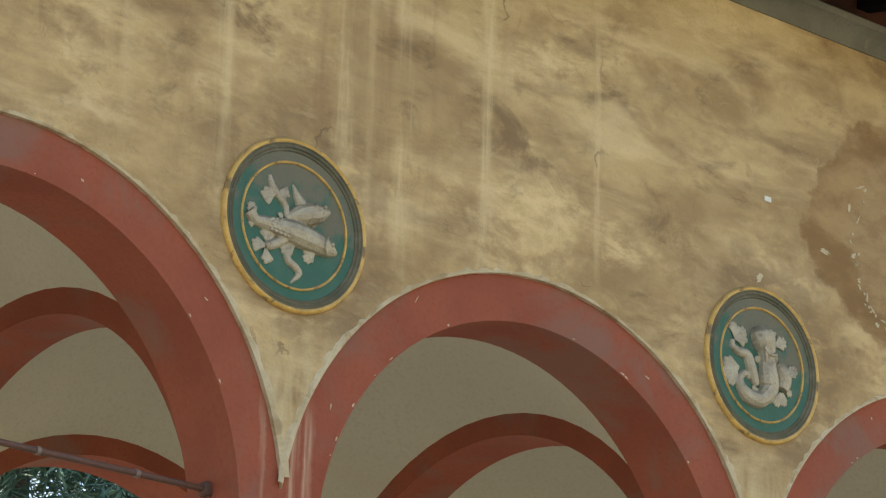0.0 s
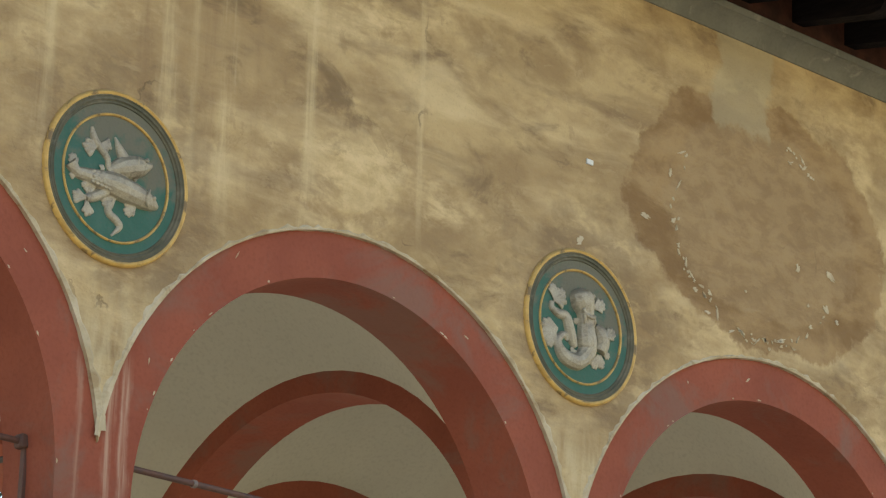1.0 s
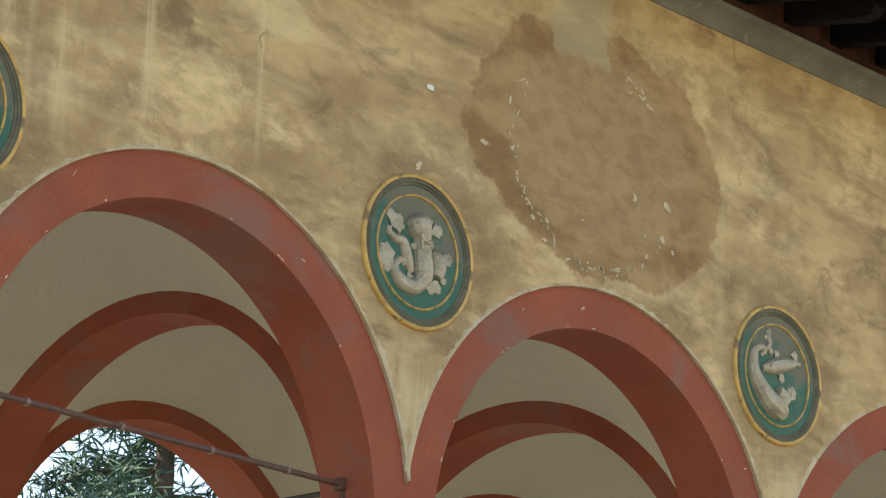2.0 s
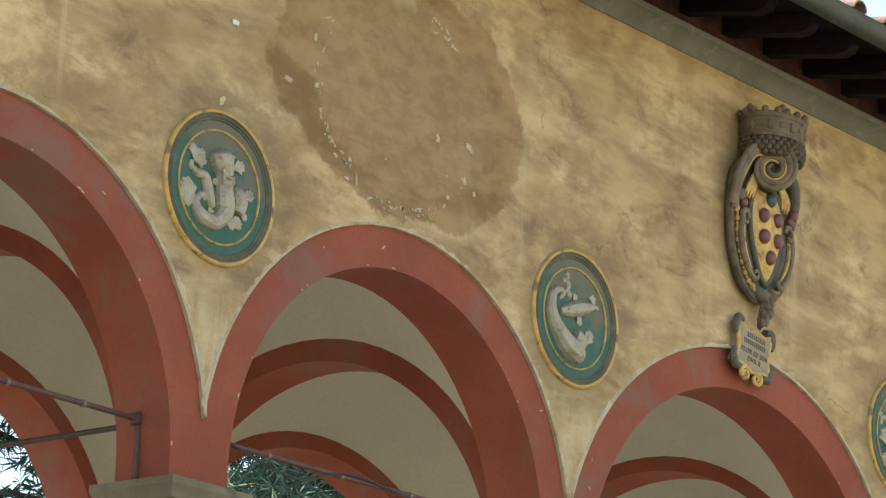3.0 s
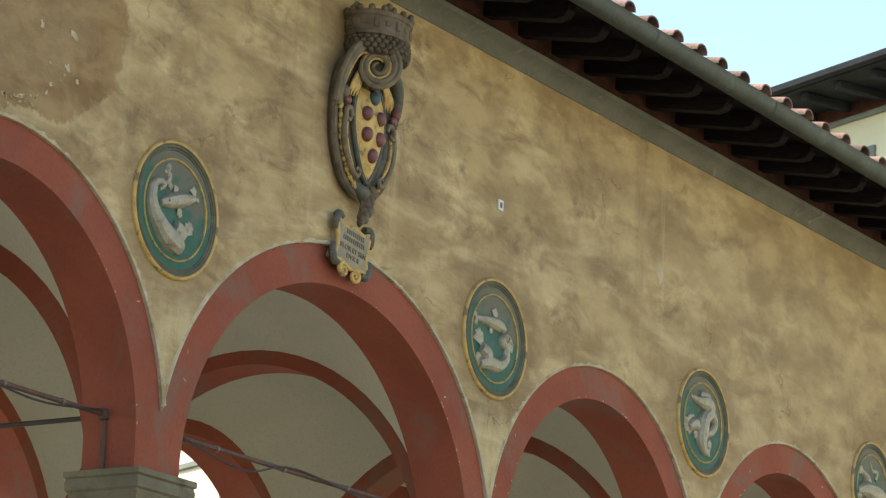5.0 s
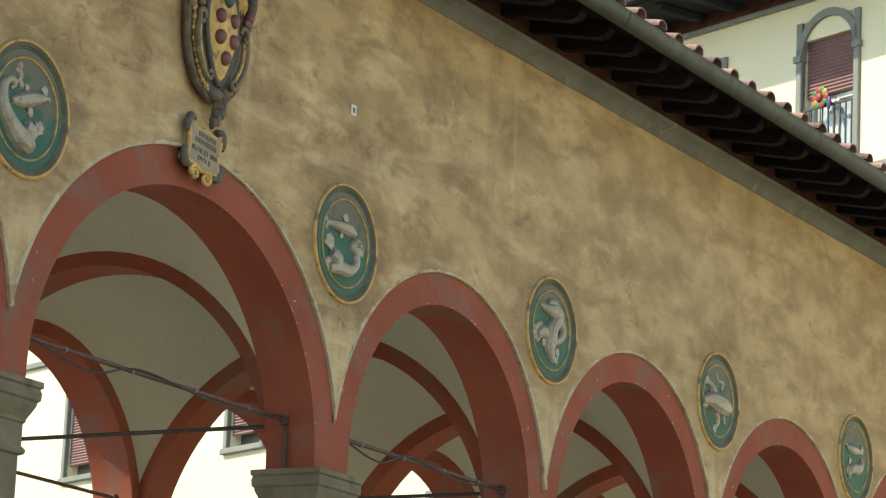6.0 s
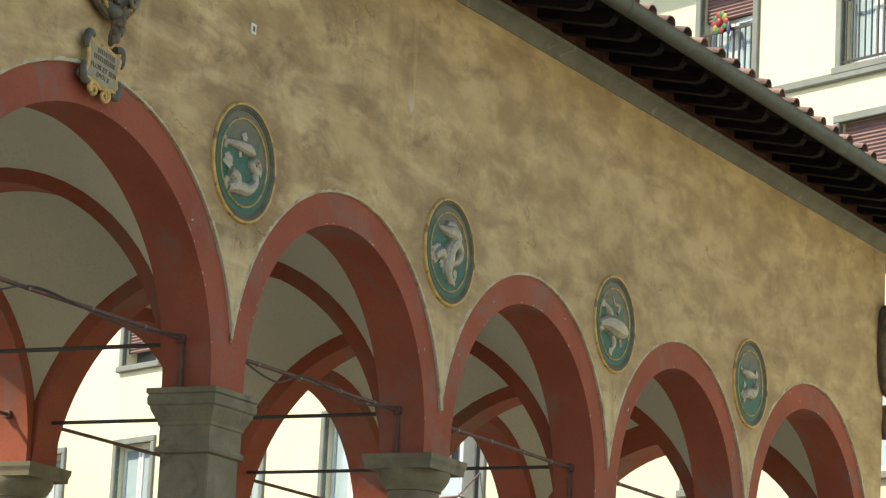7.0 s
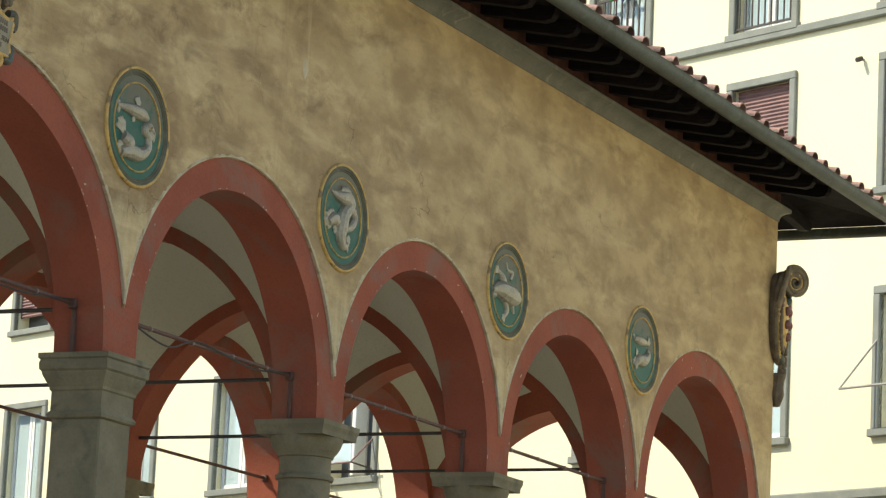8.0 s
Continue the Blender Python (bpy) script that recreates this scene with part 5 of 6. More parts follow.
def roundel(x, z, carve, label):
    t = thing("relief_roundel", pose(x, 0.0, z), label, "roundel", "roundels between the arches")
    rim = lathe([(0.470, -0.01), (0.469, 0.010), (0.463, 0.021), (0.455, 0.025), (0.447, 0.022), (0.443, 0.018), (0.443, -0.01)], closed=True)
    part("rim", rim, GOLD, t, "worn gilt rim")
    mould = lathe([(0.444, -0.01), (0.444, 0.018), (0.438, 0.019), (0.434, 0.014), (0.427, 0.013), (0.424, 0.016), (0.418, 0.016), (0.414, 0.009), (0.409, 0.007), (0.404, 0.010), (0.400, 0.009), (0.396, 0.003), (0.394, -0.01)], closed=True)
    part("moulding", mould, SLATE, t, "grey-green stepped moulding")
    band = lathe([(0.396, -0.01), (0.396, 0.004), (0.375, 0.0015), (0.358, 0.001), (0.346, 0.003), (0.345, -0.01)], closed=True)
    part("band", band, TEAL, t, "teal painted band")
    part("inner_rim", lathe([(0.346, -0.01), (0.346, 0.008), (0.341, 0.014), (0.334, 0.010), (0.331, -0.01)], closed=True), GOLD, t, "thin gilt ring")
    part("field", lathe([(0.331, -0.012), (0.331, 0.0015)]), TEAL, t, "teal painted field")
    bm = bmesh.new()
    carve(bm)
    bmesh.ops.transform(bm, matrix=Matrix.Diagonal((0.97, 0.95, 0.97, 1)), verts=bm.verts)
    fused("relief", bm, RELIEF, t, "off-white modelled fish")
    return t


ROUND_Z = 7.032
CARVED = [(-3.44, relief_pike, "two fishes"), (0.0, relief_carp, "carp and eel"), (3.44, relief_dolphins, "curled dolphins"), (6.88, relief_serpent, "a curled sea creature"), (10.966, relief_pair, "two curled sea creatures"), (14.406, relief_twined, "two twined sea creatures"), (17.846, relief_pike, "fish and eel"), (21.286, relief_hound, "two sea creatures")]
for x, carve, words in CARVED:
    roundel(x, ROUND_Z, carve, "teal and gilt round terracotta relief of " + words)


# ---- carved coats of arms ----
def spiral(bm, cx, cz, r0, turns, w, start, hand=1, lift=0.0, grow=0.0):
    n = int(14 * turns)
    pts = []
    for k in range(n + 1):
        t = k / n
        a = start + hand * 2 * math.pi * turns * t
        r = r0 * (1 - 0.86 * t)
        pts.append((cx + r * math.cos(a), cz + r * math.sin(a), w * (1 - 0.55 * t), lift + grow * t))
    sweep(bm, pts, 0.9, 0.0, 2, 8)


def tube(bm, pts, n=3, sides=8, flat=1.0):
    """A tapering roll along (x, out, z, radius), out being the distance from the wall."""
    line = spline(pts, n)
    rings = []
    for i, p in enumerate(line):
        d = line[min(i + 1, len(line) - 1)][:3] - line[max(i - 1, 0)][:3]
        d = Vector((d[0], -d[1], d[2])).normalized()
        side = d.cross(Vector((0, -1, 0)))
        side = side.normalized() if side.length > 0.05 else Vector((1, 0, 0))
        up = side.cross(d).normalized()
        c, r = Vector((p[0], -p[1], p[2])), max(p[3], 0.003)
        rings.append([bm.verts.new(c + side * r * math.cos(t) + up * r * flat * math.sin(t)) for t in (2 * math.pi * k / sides for k in range(sides))])
    for a, b in zip(rings, rings[1:]):
        for k in range(sides):
            bm.faces.new((a[k], a[(k + 1) % sides], b[(k + 1) % sides], b[k]))
    bm.faces.new(rings[0]), bm.faces.new(rings[-1])
    return bm


def loft(out, steps, bm=None):
    """Closed outline (x, z) drawn in and forward by steps of (scale, out)."""
    bm = bm or bmesh.new()
    rings = [[bm.verts.new((x * k, -y, z * k)) for x, z in out] for k, y in steps]
    for a, b in zip(rings, rings[1:]):
        for i in range(len(out)):
            bm.faces.new((a[i], a[(i + 1) % len(out)], b[(i + 1) % len(out)], b[i]))
    bm.faces.new(rings[0]), bm.faces.new(rings[-1])
    return bm


def mirrored(half, n):
    half = [tuple(p) for p in spline(half, n)]
    return half + [(-x, z) for x, z in reversed(half[1:-1])]


def volute(cx, out, cz, r0, turns, start, w, off=0.0, stop=1.0, r_end=0.02):
    """Points of a scroll that stands half turned away from the wall."""
    n = int(16 * turns)
    pts = []
    for k in range(int(n * stop) + 1):
        f = k / n
        a = start - 2 * math.pi * turns * f
        r = r0 * (1 - f) + r_end * f + off * (1 - 0.7 * f)
        pts.append((cx + 0.707 * r * math.cos(a), out + 0.707 * r * math.cos(a), cz + r * math.sin(a), w * (1 - 0.55 * f)))
    return pts


def shield_of_arms(t):
    """Scrolled shield with six balls, wall at y = 0, its middle at x = 0, z = 0."""
    # swelling back
    out = mirrored([(0.0, -0.50), (0.17, -0.465), (0.31, -0.36), (0.41, -0.18), (0.445, 0.02), (0.44, 0.24), (0.37, 0.44), (0.22, 0.53), (0.0, 0.55)], 5)
    part("cartouche", loft(out, ((0.96, -0.01), (1.0, 0.02), (1.0, 0.05), (0.96, 0.075), (0.85, 0.085), (0.6, 0.09))), DARKSTONE, t, "dark brown scrolled cartouche")
    # rolled outer edge, gilt beading inside it, painted panels
    for sgn in (-1, 1):
        side = [(0.43, 0.20), (0.442, 0.02), (0.41, -0.17), (0.315, -0.35), (0.175, -0.455), (0.04, -0.495)]
        part("rolled_edge", tube(bmesh.new(), [(sgn * x, 0.06, z, 0.030) for x, z in side]), BROWN, t, "carved brown edge")
        bm = bmesh.new()
        line = spline([(x - 0.045, z + 0.012) for x, z in side[:5]], 5)
        for k, (x, z) in enumerate(line):
            ball(bm, (sgn * x, -0.092, z), 0.013 + 0.008 * (k % 2), (1, 1, 1.3), 8)
        tagged(part("beading", bm, GOLD, t, "gilt beading"), kind="stuff")
        part("side_panel", tube(bmesh.new(), [(sgn * 0.28, 0.075, 0.12, 0.02), (sgn * 0.325, 0.08, 0.0, 0.05), (sgn * 0.30, 0.08, -0.16, 0.05), (sgn * 0.20, 0.08, -0.33, 0.035), (sgn * 0.10, 0.075, -0.42, 0.02)], 4, 10, 0.5), BLUEGREY, t, "blue-grey painted panel")
        bm = bmesh.new()
        tube(bm, [(sgn * 0.30, 0.13, 0.03, 0.012), (sgn * 0.33, 0.13, 0.005, 0.016), (sgn * 0.365, 0.125, 0.03, 0.02), (sgn * 0.355, 0.12, 0.085, 0.022), (sgn * 0.30, 0.12, 0.10, 0.022), (sgn * 0.27, 0.12, 0.05, 0.016)], 4)
        tube(bm, [(sgn * 0.365, 0.125, 0.05, 0.02), (sgn * 0.385, 0.12, -0.07, 0.024), (sgn * 0.345, 0.12, -0.21, 0.024), (sgn * 0.26, 0.125, -0.33, 0.022), (sgn * 0.185, 0.13, -0.38, 0.02), (sgn * 0.15, 0.135, -0.34, 0.016), (sgn * 0.19, 0.14, -0.32, 0.012), (sgn * 0.205, 0.14, -0.345, 0.009)], 4)
        part("side_scroll", bm, STRAP, t, "light brown side scroll")
        part("scroll_gilding", tube(bmesh.new(), [(sgn * 0.325, 0.115, 0.03, 0.012), (sgn * 0.342, 0.115, -0.07, 0.016), (sgn * 0.305, 0.115, -0.2, 0.016), (sgn * 0.225, 0.115, -0.31, 0.012)], 4), GOLD, t, "gilt inner line")
        bm = bmesh.new()
        for k in range(6):
            f = k / 5
            tube(bm, [(sgn * (0.10 + 0.06 * f), 0.12, 0.47 - 0.03 * f, 0.010), (sgn * (0.145 + 0.105 * f), 0.125, 0.39 - 0.03 * f, 0.013), (sgn * (0.195 + 0.115 * f), 0.13, 0.30 - 0.02 * f, 0.014), (sgn * (0.225 + 0.10 * f), 0.115, 0.20 + 0.03 * (k % 2), 0.006)], 3)
        part("drapery", bm, GOLD, t, "gilt drapery fold")
        part("knob", ball(bmesh.new(), (sgn * 0.395, -0.12, 0.205), 0.045, (1, 0.9, 1), 14), BALL if sgn > 0 else BROWN, t, "round carved knob")
        part("bud", ball(bmesh.new(), (sgn * 0.35, -0.125, 0.15), 0.032, (1.2, 0.8, 1), 10), BALL, t, "dull red bud")
        # side straps rising to the head
        part("strap", tube(bmesh.new(), [(sgn * 0.42, 0.05, 0.06, 0.022), (sgn * 0.445, 0.07, 0.26, 0.03), (sgn * 0.40, 0.10, 0.42, 0.034), (sgn * 0.28, 0.14, 0.52, 0.036), (sgn * 0.14, 0.17, 0.575, 0.034)], 5, 10), BROWN, t, "brown carved strap")
    # great scroll that rolls forward from the head
    head = [(-0.46, 0.09, 0.10), (-0.475, 0.13, 0.28), (-0.425, 0.17, 0.43), (-0.33, 0.18, 0.53)]
    for off, w, stop, m in ((0.0, 0.030, 1.0, STRAP), (0.045, 0.026, 0.55, STRAP), (-0.036, 0.014, 0.6, GOLD)):
        pts = [(x - off * 0.7 + 0.02, y, z + off * 0.6, w) for x, y, z in head] + volute(-0.13, 0.24, 0.435, 0.150, 2.1, radians(118), w, off, stop)
        part("head_scroll", tube(bmesh.new(), pts, 2, 8), m, t, "carved strap rolled into a spiral")
    bm = bmesh.new()
    ring = [(-0.10 + 0.707 * r * math.cos(k * math.pi / 14) + s * 0.10, -(0.19 + 0.707 * r * math.cos(k * math.pi / 14) - s * 0.10), 0.435 + r * math.sin(k * math.pi / 14)) for s in (0, 1) for r in (0.15,) for k in range(28)]
    vs = [bm.verts.new(p) for p in ring]
    for k in range(28):
        bm.faces.new((vs[k], vs[(k + 1) % 28], vs[28 + (k + 1) % 28], vs[28 + k]))
    bm.faces.new(vs[:28]), bm.faces.new(vs[28:])
    part("scroll_core", bm, DARKSTONE, t, "dark roll behind the spiral")
    part("head_roll", tube(bmesh.new(), [(0.42, 0.08, 0.12, 0.035), (0.43, 0.10, 0.28, 0.05), (0.36, 0.13, 0.42, 0.055), (0.22, 0.15, 0.50, 0.05)], 4, 10), BLUEGREY, t, "grey-blue rolled head")
    # oval field, pointed below, in a blue-grey rim
    oval = mirrored([(0.0, -0.37), (0.085, -0.29), (0.17, -0.13), (0.215, 0.03), (0.205, 0.18), (0.14, 0.29), (0.0, 0.335)], 5)
    part("field", loft(oval, ((1.0, 0.07), (1.0, 0.115), (0.85, 0.14), (0.5, 0.16), (0.15, 0.165))), GOLD, t, "golden oval field")
    part("field_rim", tube(bmesh.new(), [(x * 1.07, 0.105, z * 1.06, 0.022) for x, z in oval + oval[:1]], 1, 8), BLUEGREY, t, "grey-blue rim of the field")
    for x, z, h, m in ((0.0, 0.235, 0.155, BLUE), (-0.105, 0.10, 0.158, BALL), (0.095, 0.10, 0.158, BALL), (-0.10, -0.055, 0.162, BALL), (0.09, -0.055, 0.162, BALL), (0.0, -0.195, 0.155, BALL)):
        part("ball", ball(bmesh.new(), (x - 0.01, -h, z), 0.055, (1, 0.85, 1), 18), m, t, "dull red ball" if m is BALL else "blue ball")
    # foot and leafy drop
    part("foot", tube(bmesh.new(), [(-0.14, 0.06, -0.41, 0.035), (-0.06, 0.08, -0.455, 0.055), (0.02, 0.085, -0.465, 0.055), (0.09, 0.07, -0.43, 0.035)], 4, 12), BLUEGREY, t, "grey-blue rolled foot")
    bm = bmesh.new()
    rs = random.Random(9)
    for k in range(30):
        f = k / 29
        ball(bm, (0.07 - 0.09 * f + rs.gauss(0, 0.022), -0.10 - rs.uniform(-0.03, 0.035), -0.44 - 0.24 * f), 0.036 - 0.010 * f, (1, 0.9, 1.35), 8)
    part("leaf_drop", bm, BROWN, t, "carved brown leaf drop")


def coat_of_arms():
    t = thing("coat_of_arms", pose(8.955, 0.0, 8.125), "painted stone coat of arms with crown and golden shield", "coat of arms")
    shield_of_arms(t)
    n = 40
    ring = lathe([(0.27, 0.60), (0.30, 0.61), (0.315, 0.66), (0.315, 0.72), (0.31, 0.745), (0.345, 0.755), (0.35, 0.775), (0.338, 0.785), (0.348, 0.90), (0.362, 0.91), (0.366, 0.94), (0.35, 0.955), (0.25, 0.945)], n, "z")
    bmesh.ops.translate(ring, verts=ring.verts, vec=(0, -0.12, 0))
    bmesh.ops.scale(ring, verts=ring.verts, vec=(1.0, 0.72, 1.0))
    crown = part("crown", ring, BROWN, t, "brown carved crown")
    bm = bmesh.new()
    for k in range(26):
        a = 2 * math.pi * k / 26
        for z, r, q in ((0.625, 0.305, 0.032), (0.66, 0.318, 0.034), (0.695, 0.322, 0.034), (0.73, 0.322, 0.030)):
            ball(bm, (r * math.cos(a + 3.5 * z), -0.086 + 0.72 * r * math.sin(a + 3.5 * z), z), q, (1, 1, 0.8), 8)
    part("leaf_wreath", bm, DARKSTONE, crown, "dark leafy wreath")
    for k in range(12):
        a = 2 * math.pi * k / 12
        c, q = math.cos(a), math.sin(a)
        bm = bmesh.new()
        if k % 2:
            ball(bm, (0.345 * c, -0.086 + 0.25 * q, 0.965), 0.034, (1, 0.9, 0.9), 10)
        else:
            for d, h in ((-0.05, 0.0), (0.05, 0.0), (0.0, 0.04)):
                ball(bm, (0.345 * c - d * q, -0.086 + 0.25 * q + d * c * 0.72, 0.962 + 0.6 * h), 0.032, (1, 0.9, 1.0), 8)
        part("finial", bm, BROWN, crown, "worn crown point")
    for k in range(18):
        a = 2 * math.pi * k / 18
        bm = boxed(-0.01, 0.014, -0.028, 0.028, -0.02 - 0.02 * (k % 2), 0.02 + 0.02 * (k % 2), bevel=0.006)
        bmesh.ops.transform(bm, matrix=Matrix.Translation((0.338 * math.cos(a), -0.086 + 0.243 * math.sin(a), 0.845)) @ Matrix.Rotation(math.atan2(math.sin(a) * 1.3, math.cos(a)), 4, "Z"), verts=bm.verts)
        part("crown_gem", bm, BROWN, crown)
    crown.matrix_basis = pose(0.02, -0.07, -0.02) @ Matrix.Diagonal((0.98, 0.85, 0.9, 1))
    t.scale = (0.85, 1.0, 1.0)
    return t


coat_of_arms()


def cartouche_plaque():
    t = thing("inscribed_cartouche", pose(8.885, 0.0, 7.25, 0, 6, 0) @ Matrix.Diagonal((0.98, 1, 0.86, 1)), "small pale inscribed stone cartouche with curled corners", "plaque")
    bm = bmesh.new()
    out = [(0.0, 0.17), (0.14, 0.15), (0.215, 0.19), (0.20, 0.08), (0.185, -0.04), (0.215, -0.15), (0.12, -0.16), (0.0, -0.19)]
    out = [tuple(p) for p in spline(out, 4)]
    out = out + [(-x, z) for x, z in reversed(out[1:-1])]
    rings = [[bm.verts.new((x * k, y, z * k)) for x, z in out] for k, y in ((1.0, 0.004), (1.02, -0.04), (0.95, -0.07), (0.80, -0.075))]
    for a, b in zip(rings, rings[1:]):
        for i in range(len(out)):
            bm.faces.new((a[i], a[(i + 1) % len(out)], b[(i + 1) % len(out)], b[i]))
    bm.faces.new(rings[-1])
    part("slab", bm, MARBLE, t, "pale inscribed slab")
    bm = bmesh.new()
    sweep(bm, [(x, z, 0.018, 0.06) for x, z in out + out[:1]], 1.0, 0.0, 1, 8)
    part("gilt_edge", bm, GOLD, t, "gilt edge")
    for sx in (-1, 1):
        for z, up in ((0.18, 1), (-0.15, -1)):
            bm = bmesh.new()
            sweep(bm, [(sx * 0.15, z + 0.03 * up, 0.03, 0.05), (sx * 0.21, z + 0.035 * up, 0.035, 0.06), (sx * 0.235, z - 0.05 * up, 0.03, 0.06), (sx * 0.225, z - 0.10 * up, 0.02, 0.06)], 0.9)
            part("curled_corner", bm, BLUEGREY, t, "blue-grey curled corner")
        bm = bmesh.new()
        spiral(bm, sx * 0.075, -0.225, 0.06, 1.5, 0.022, math.pi / 2, -sx, 0.06)
        part("volute", bm, GOLD, t, "gilt volute")
    # first two lines stand as plain bars, the lower ones can be read
    bm = bmesh.new()
    for z, x0, x1 in ((0.105, -0.10, 0.11), (0.045, -0.14, 0.14)):
        x = x0
        while x < x1:
            box(bm, x, x + 0.014, -0.079, -0.074, z - 0.02, z + 0.02)
            x += 0.026
    part("letter_bars", bm, LETTER, t, "worn dark lettering", smooth=False)
    for words, z, size in (("FLOR ET SEN", -0.035, 0.058), ("DVX II", -0.10, 0.058)):
        fc = bpy.data.curves.new("letters", "FONT")
        fc.body, fc.size, fc.align_x, fc.align_y, fc.extrude = words, size, "CENTER", "CENTER", 0.002
        fc.materials.append(LETTER)
        tmp = new("tmp", fc)
        dg = bpy.context.evaluated_depsgraph_get()
        me = bpy.data.meshes.new_from_object(tmp.evaluated_get(dg))
        bpy.data.objects.remove(tmp)
        o = new("letters", me)
        o.parent = t
        o.matrix_basis = pose(0, -0.0775, z, 90, 0, 0)
    return t


cartouche_plaque()

corner = thing("corner_coat_of_arms", pose(XR + 0.03, 0.03, 8.06, 0, 0, 11), "painted stone shield set on the corner of the wall", "coat of arms")
shield_of_arms(corner)
corner.scale = (0.62, 1.05, 1.0)
bm = bmesh.new()
sweep(bm, [(0.0, -0.62, 0.10, 0.08), (0.03, -0.76, 0.09, 0.06), (-0.01, -0.88, 0.10, 0.06), (0.02, -1.0, 0.06, 0.05)], 0.8)
part("tail_scroll", bm, BROWN, corner, "brown carved tail")

# ---- small things on the wall ----
t = thing("spot_lamp", pose(14.41, YR - 0.06, 5.86), "small grey spot lamp on a rear pier", "lamp")
part("shade", lathe([(0.03, -0.09), (0.055, -0.05), (0.065, 0.05), (0.06, 0.07)], 16, "z"), LAMPGREY, t)
part("bracket", boxed(-0.02, 0.02, 0.0, 0.065, -0.12, -0.07), BLACK, t, smooth=False)
for x, z, w, h in ((3.49, 8.065, 0.055, 0.032), (10.98, 8.09, 0.075, 0.085)):
    t = thing("wall_label", pose(x, -0.004, z), "small white plate fixed to the plaster", "plate")
    part("plate", boxed(-w / 2, w / 2, -0.008, 0.004, -h / 2, h / 2, bevel=0.002), WHITE, t, smooth=False)
    if w > 0.072:
        part("mark", boxed(-w / 5, w / 5, -0.010, -0.0075, -h / 4, h / 4), LETTER, t, smooth=False)


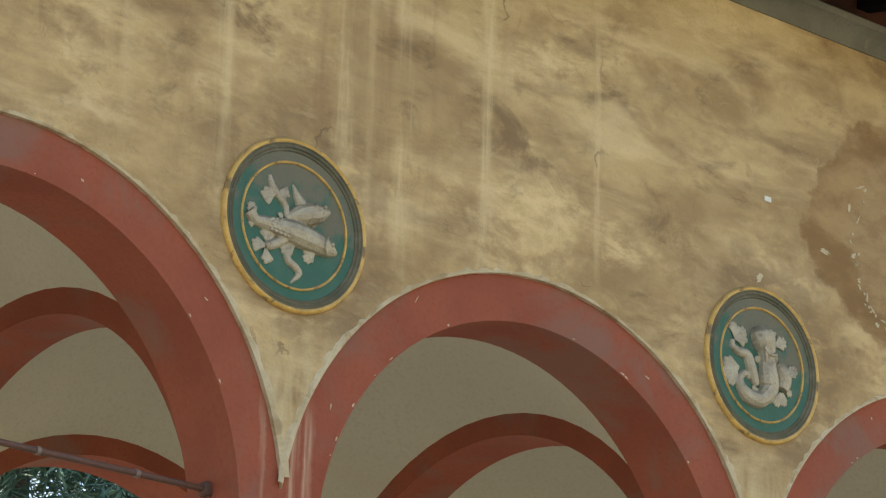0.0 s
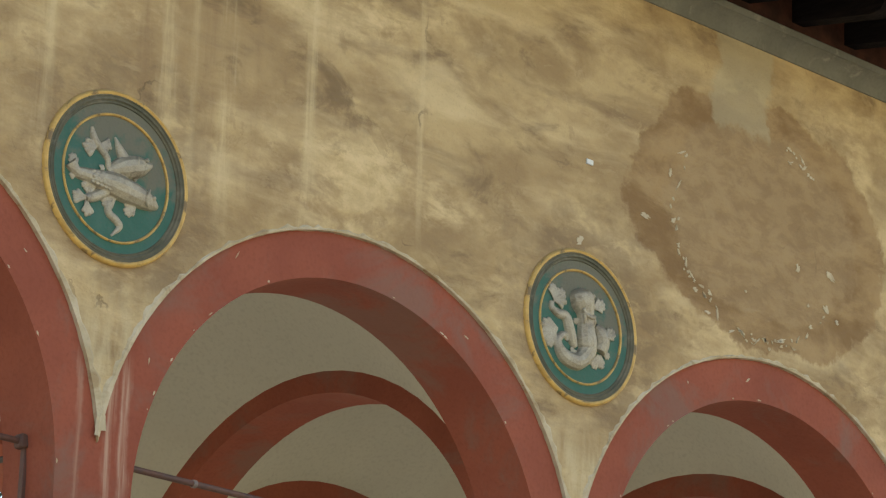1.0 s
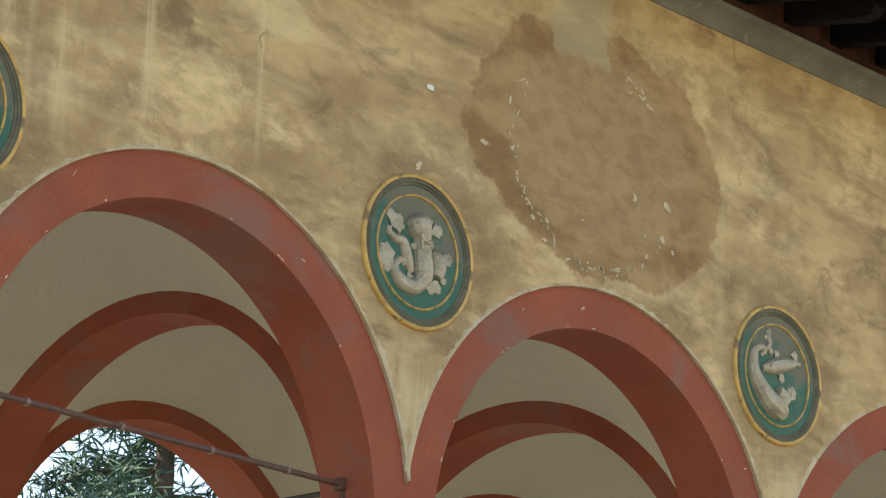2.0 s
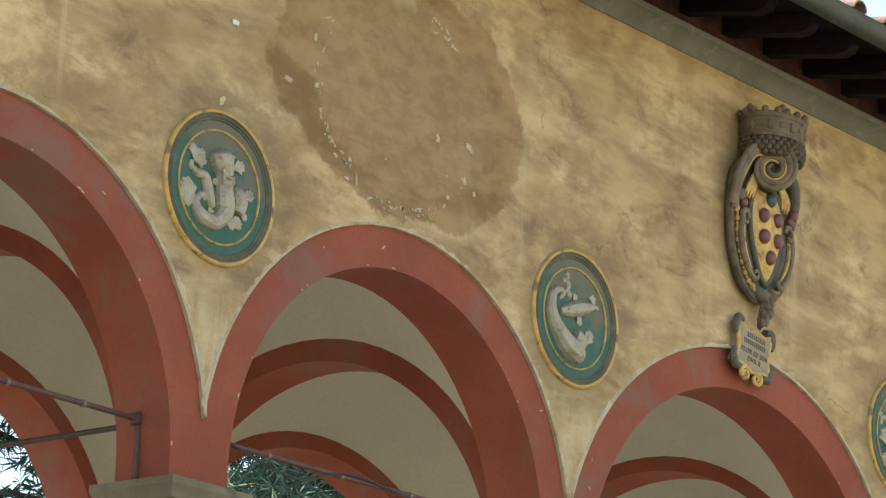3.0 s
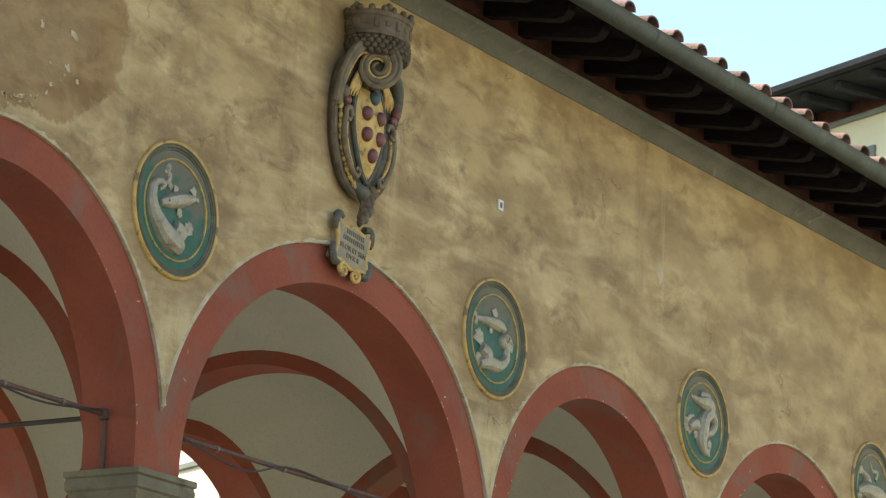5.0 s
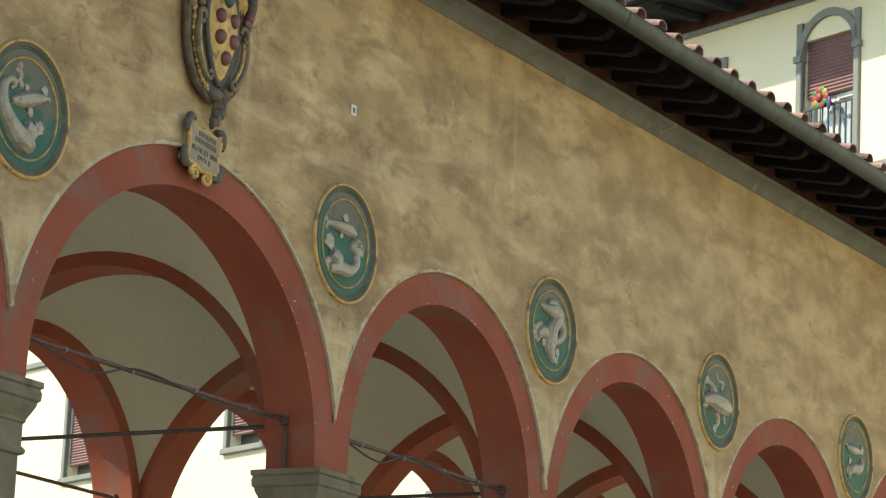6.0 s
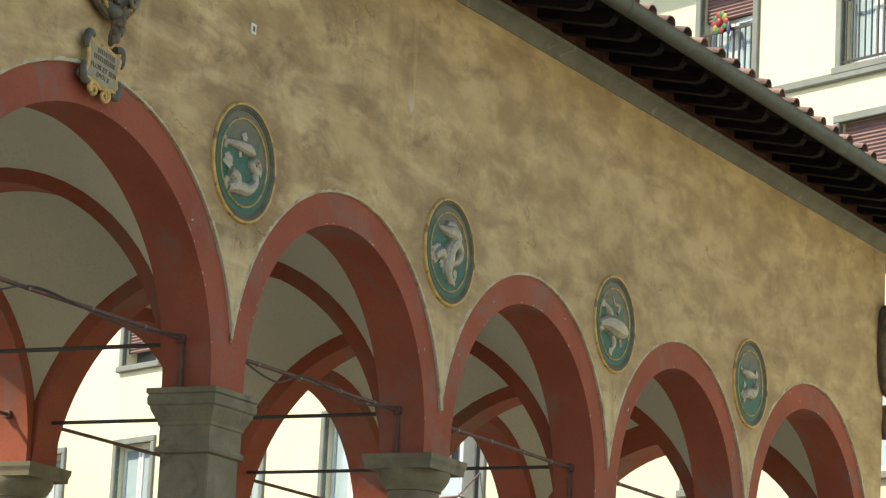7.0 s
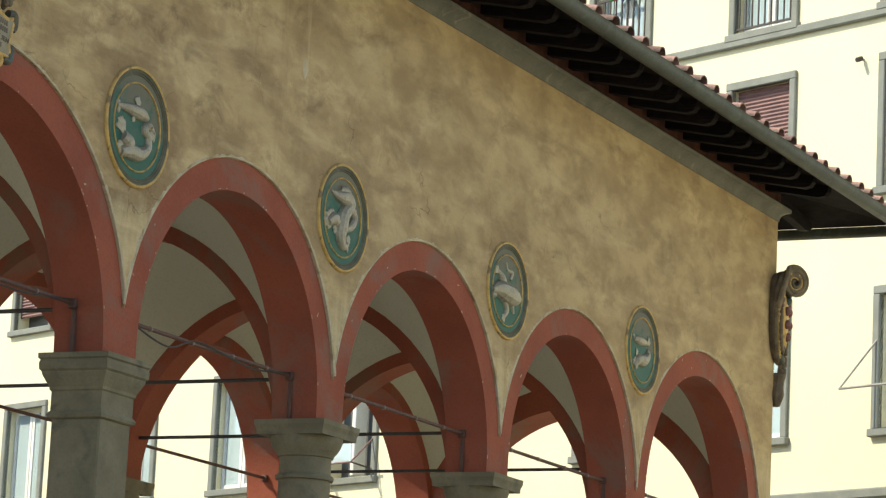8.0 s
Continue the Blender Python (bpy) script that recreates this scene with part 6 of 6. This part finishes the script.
# ---- trees and far roof behind the loggia ----
def pine(x, y, height, spread, seed):
    rs = random.Random(seed)
    t = thing("pine_tree", pose(x, y, 0), "dark green pine tree with drooping boughs", "tree", "trees behind the loggia")
    trunk = bmesh.new()
    pts = [Vector((0.15 * math.sin(k), 0.15 * math.cos(1.7 * k), height * k / 8)) for k in range(9)]
    rings = [[trunk.verts.new(p + Vector((0.28 * (1 - 0.09 * i) * math.cos(a), 0.28 * (1 - 0.09 * i) * math.sin(a), 0))) for a in (2 * math.pi * k / 10 for k in range(10))] for i, p in enumerate(pts)]
    for a, b in zip(rings, rings[1:]):
        for k in range(10):
            trunk.faces.new((a[k], a[(k + 1) % 10], b[(k + 1) % 10], b[k]))
    tips = []
    for i in range(34):
        h = height * (0.30 + 0.68 * i / 33)
        a = i * 2.4 + rs.uniform(-0.3, 0.3)
        L = spread * (1.05 - 0.75 * (i / 33)) * rs.uniform(0.7, 1.1)
        line = [Vector((L * f * math.cos(a), L * f * math.sin(a), h + 0.25 * L * f - 0.45 * L * f * f)) for f in (0.0, 0.33, 0.66, 1.0)]
        for k, (p, q) in enumerate(zip(line, line[1:])):
            rod(p, q, 0.06 - 0.017 * k, 5, trunk)
        for f in np.linspace(0.25, 1.05, 9):
            for s in range(6):
                tips.append(Vector((L * f * math.cos(a), L * f * math.sin(a), h + 0.25 * L * f - 0.45 * L * f * f)) + Vector((rs.gauss(0, 0.28), rs.gauss(0, 0.28), rs.gauss(-0.05, 0.2))))
    part("trunk", trunk, BARK, t)
    verts, faces = [], []
    for p in tips:
        for s in range(14):
            d = Vector((rs.gauss(0, 1), rs.gauss(0, 1), rs.gauss(-0.25, 0.7))).normalized() * rs.uniform(0.22, 0.45)
            side = d.cross(Vector((rs.gauss(0, 1), rs.gauss(0, 1), 1))).normalized() * 0.016
            k = len(verts)
            verts += [p, p + d * 0.5 + side, p + d, p + d * 0.5 - side]
            faces.append((k, k + 1, k + 2, k + 3))
    me = bpy.data.meshes.new("crown")
    me.from_pydata([tuple(v) for v in verts], [], faces)
    me.materials.append(LEAF)
    o = new("crown", me)
    o.parent = t
    tagged(o, kind="stuff")
    return t


pine(21.0, 15.6, 14.0, 3.4, 1)
pine(24.3, 18.2, 13.0, 3.2, 3)
pine(18.0, 18.6, 14.5, 3.6, 2)
pine(13.5, 20.5, 13.5, 3.8, 4)
pine(9.6, 17.6, 13.0, 3.8, 6)
pine(5.5, 19.5, 12.5, 3.8, 7)
pine(27.5, 24.0, 13.0, 3.4, 5)

low = thing("low_house", pose(34, 31, 0, 0, 0, -35), "low far house with a red tiled roof", "house")
part("wall", boxed(-7, 7, -4, 4, 0, 9.3), CREAM, low, smooth=False)
bm = bmesh.new()
a = [bm.verts.new(p) for p in ((-7.6, -4.6, 9.2), (7.6, -4.6, 9.2), (7.6, 4.6, 9.2), (-7.6, 4.6, 9.2), (-7.6, 0, 11.0), (7.6, 0, 11.0))]
for q in ((0, 1, 5, 4), (2, 3, 4, 5), (1, 2, 5), (3, 0, 4), (3, 2, 1, 0)):
    bm.faces.new([a[i] for i in q])
part("roof", bm, TILE, low, smooth=False)

# plain far houses added unseen behind the viewer; they close the square, bounce light
for k, (x, y, w, rz, h) in enumerate(((-6, -34, 46, 0, 13), (-38, -4, 46, 90, 12), (36, -28, 40, -60, 14))):
    t = thing("square_house", pose(x, y, 0, 0, 0, rz), "added plain pale rendered house, unseen across the square", "house", "houses round the square")
    part("wall", boxed(-w / 2, w / 2, -5, 5, 0, h), CREAM, t, smooth=False)
    bm = bmesh.new()
    a = [bm.verts.new(p) for p in ((-w / 2 - 1, -6, h), (w / 2 + 1, -6, h), (w / 2 + 1, 6, h), (-w / 2 - 1, 6, h), (-w / 2 + 4, 0, h + 2), (w / 2 - 4, 0, h + 2))]
    for q in ((0, 1, 5, 4), (1, 2, 5), (2, 3, 4, 5), (3, 0, 4), (3, 2, 1, 0)):
        bm.faces.new([a[i] for i in q])
    part("roof", bm, TILE, t, smooth=False)
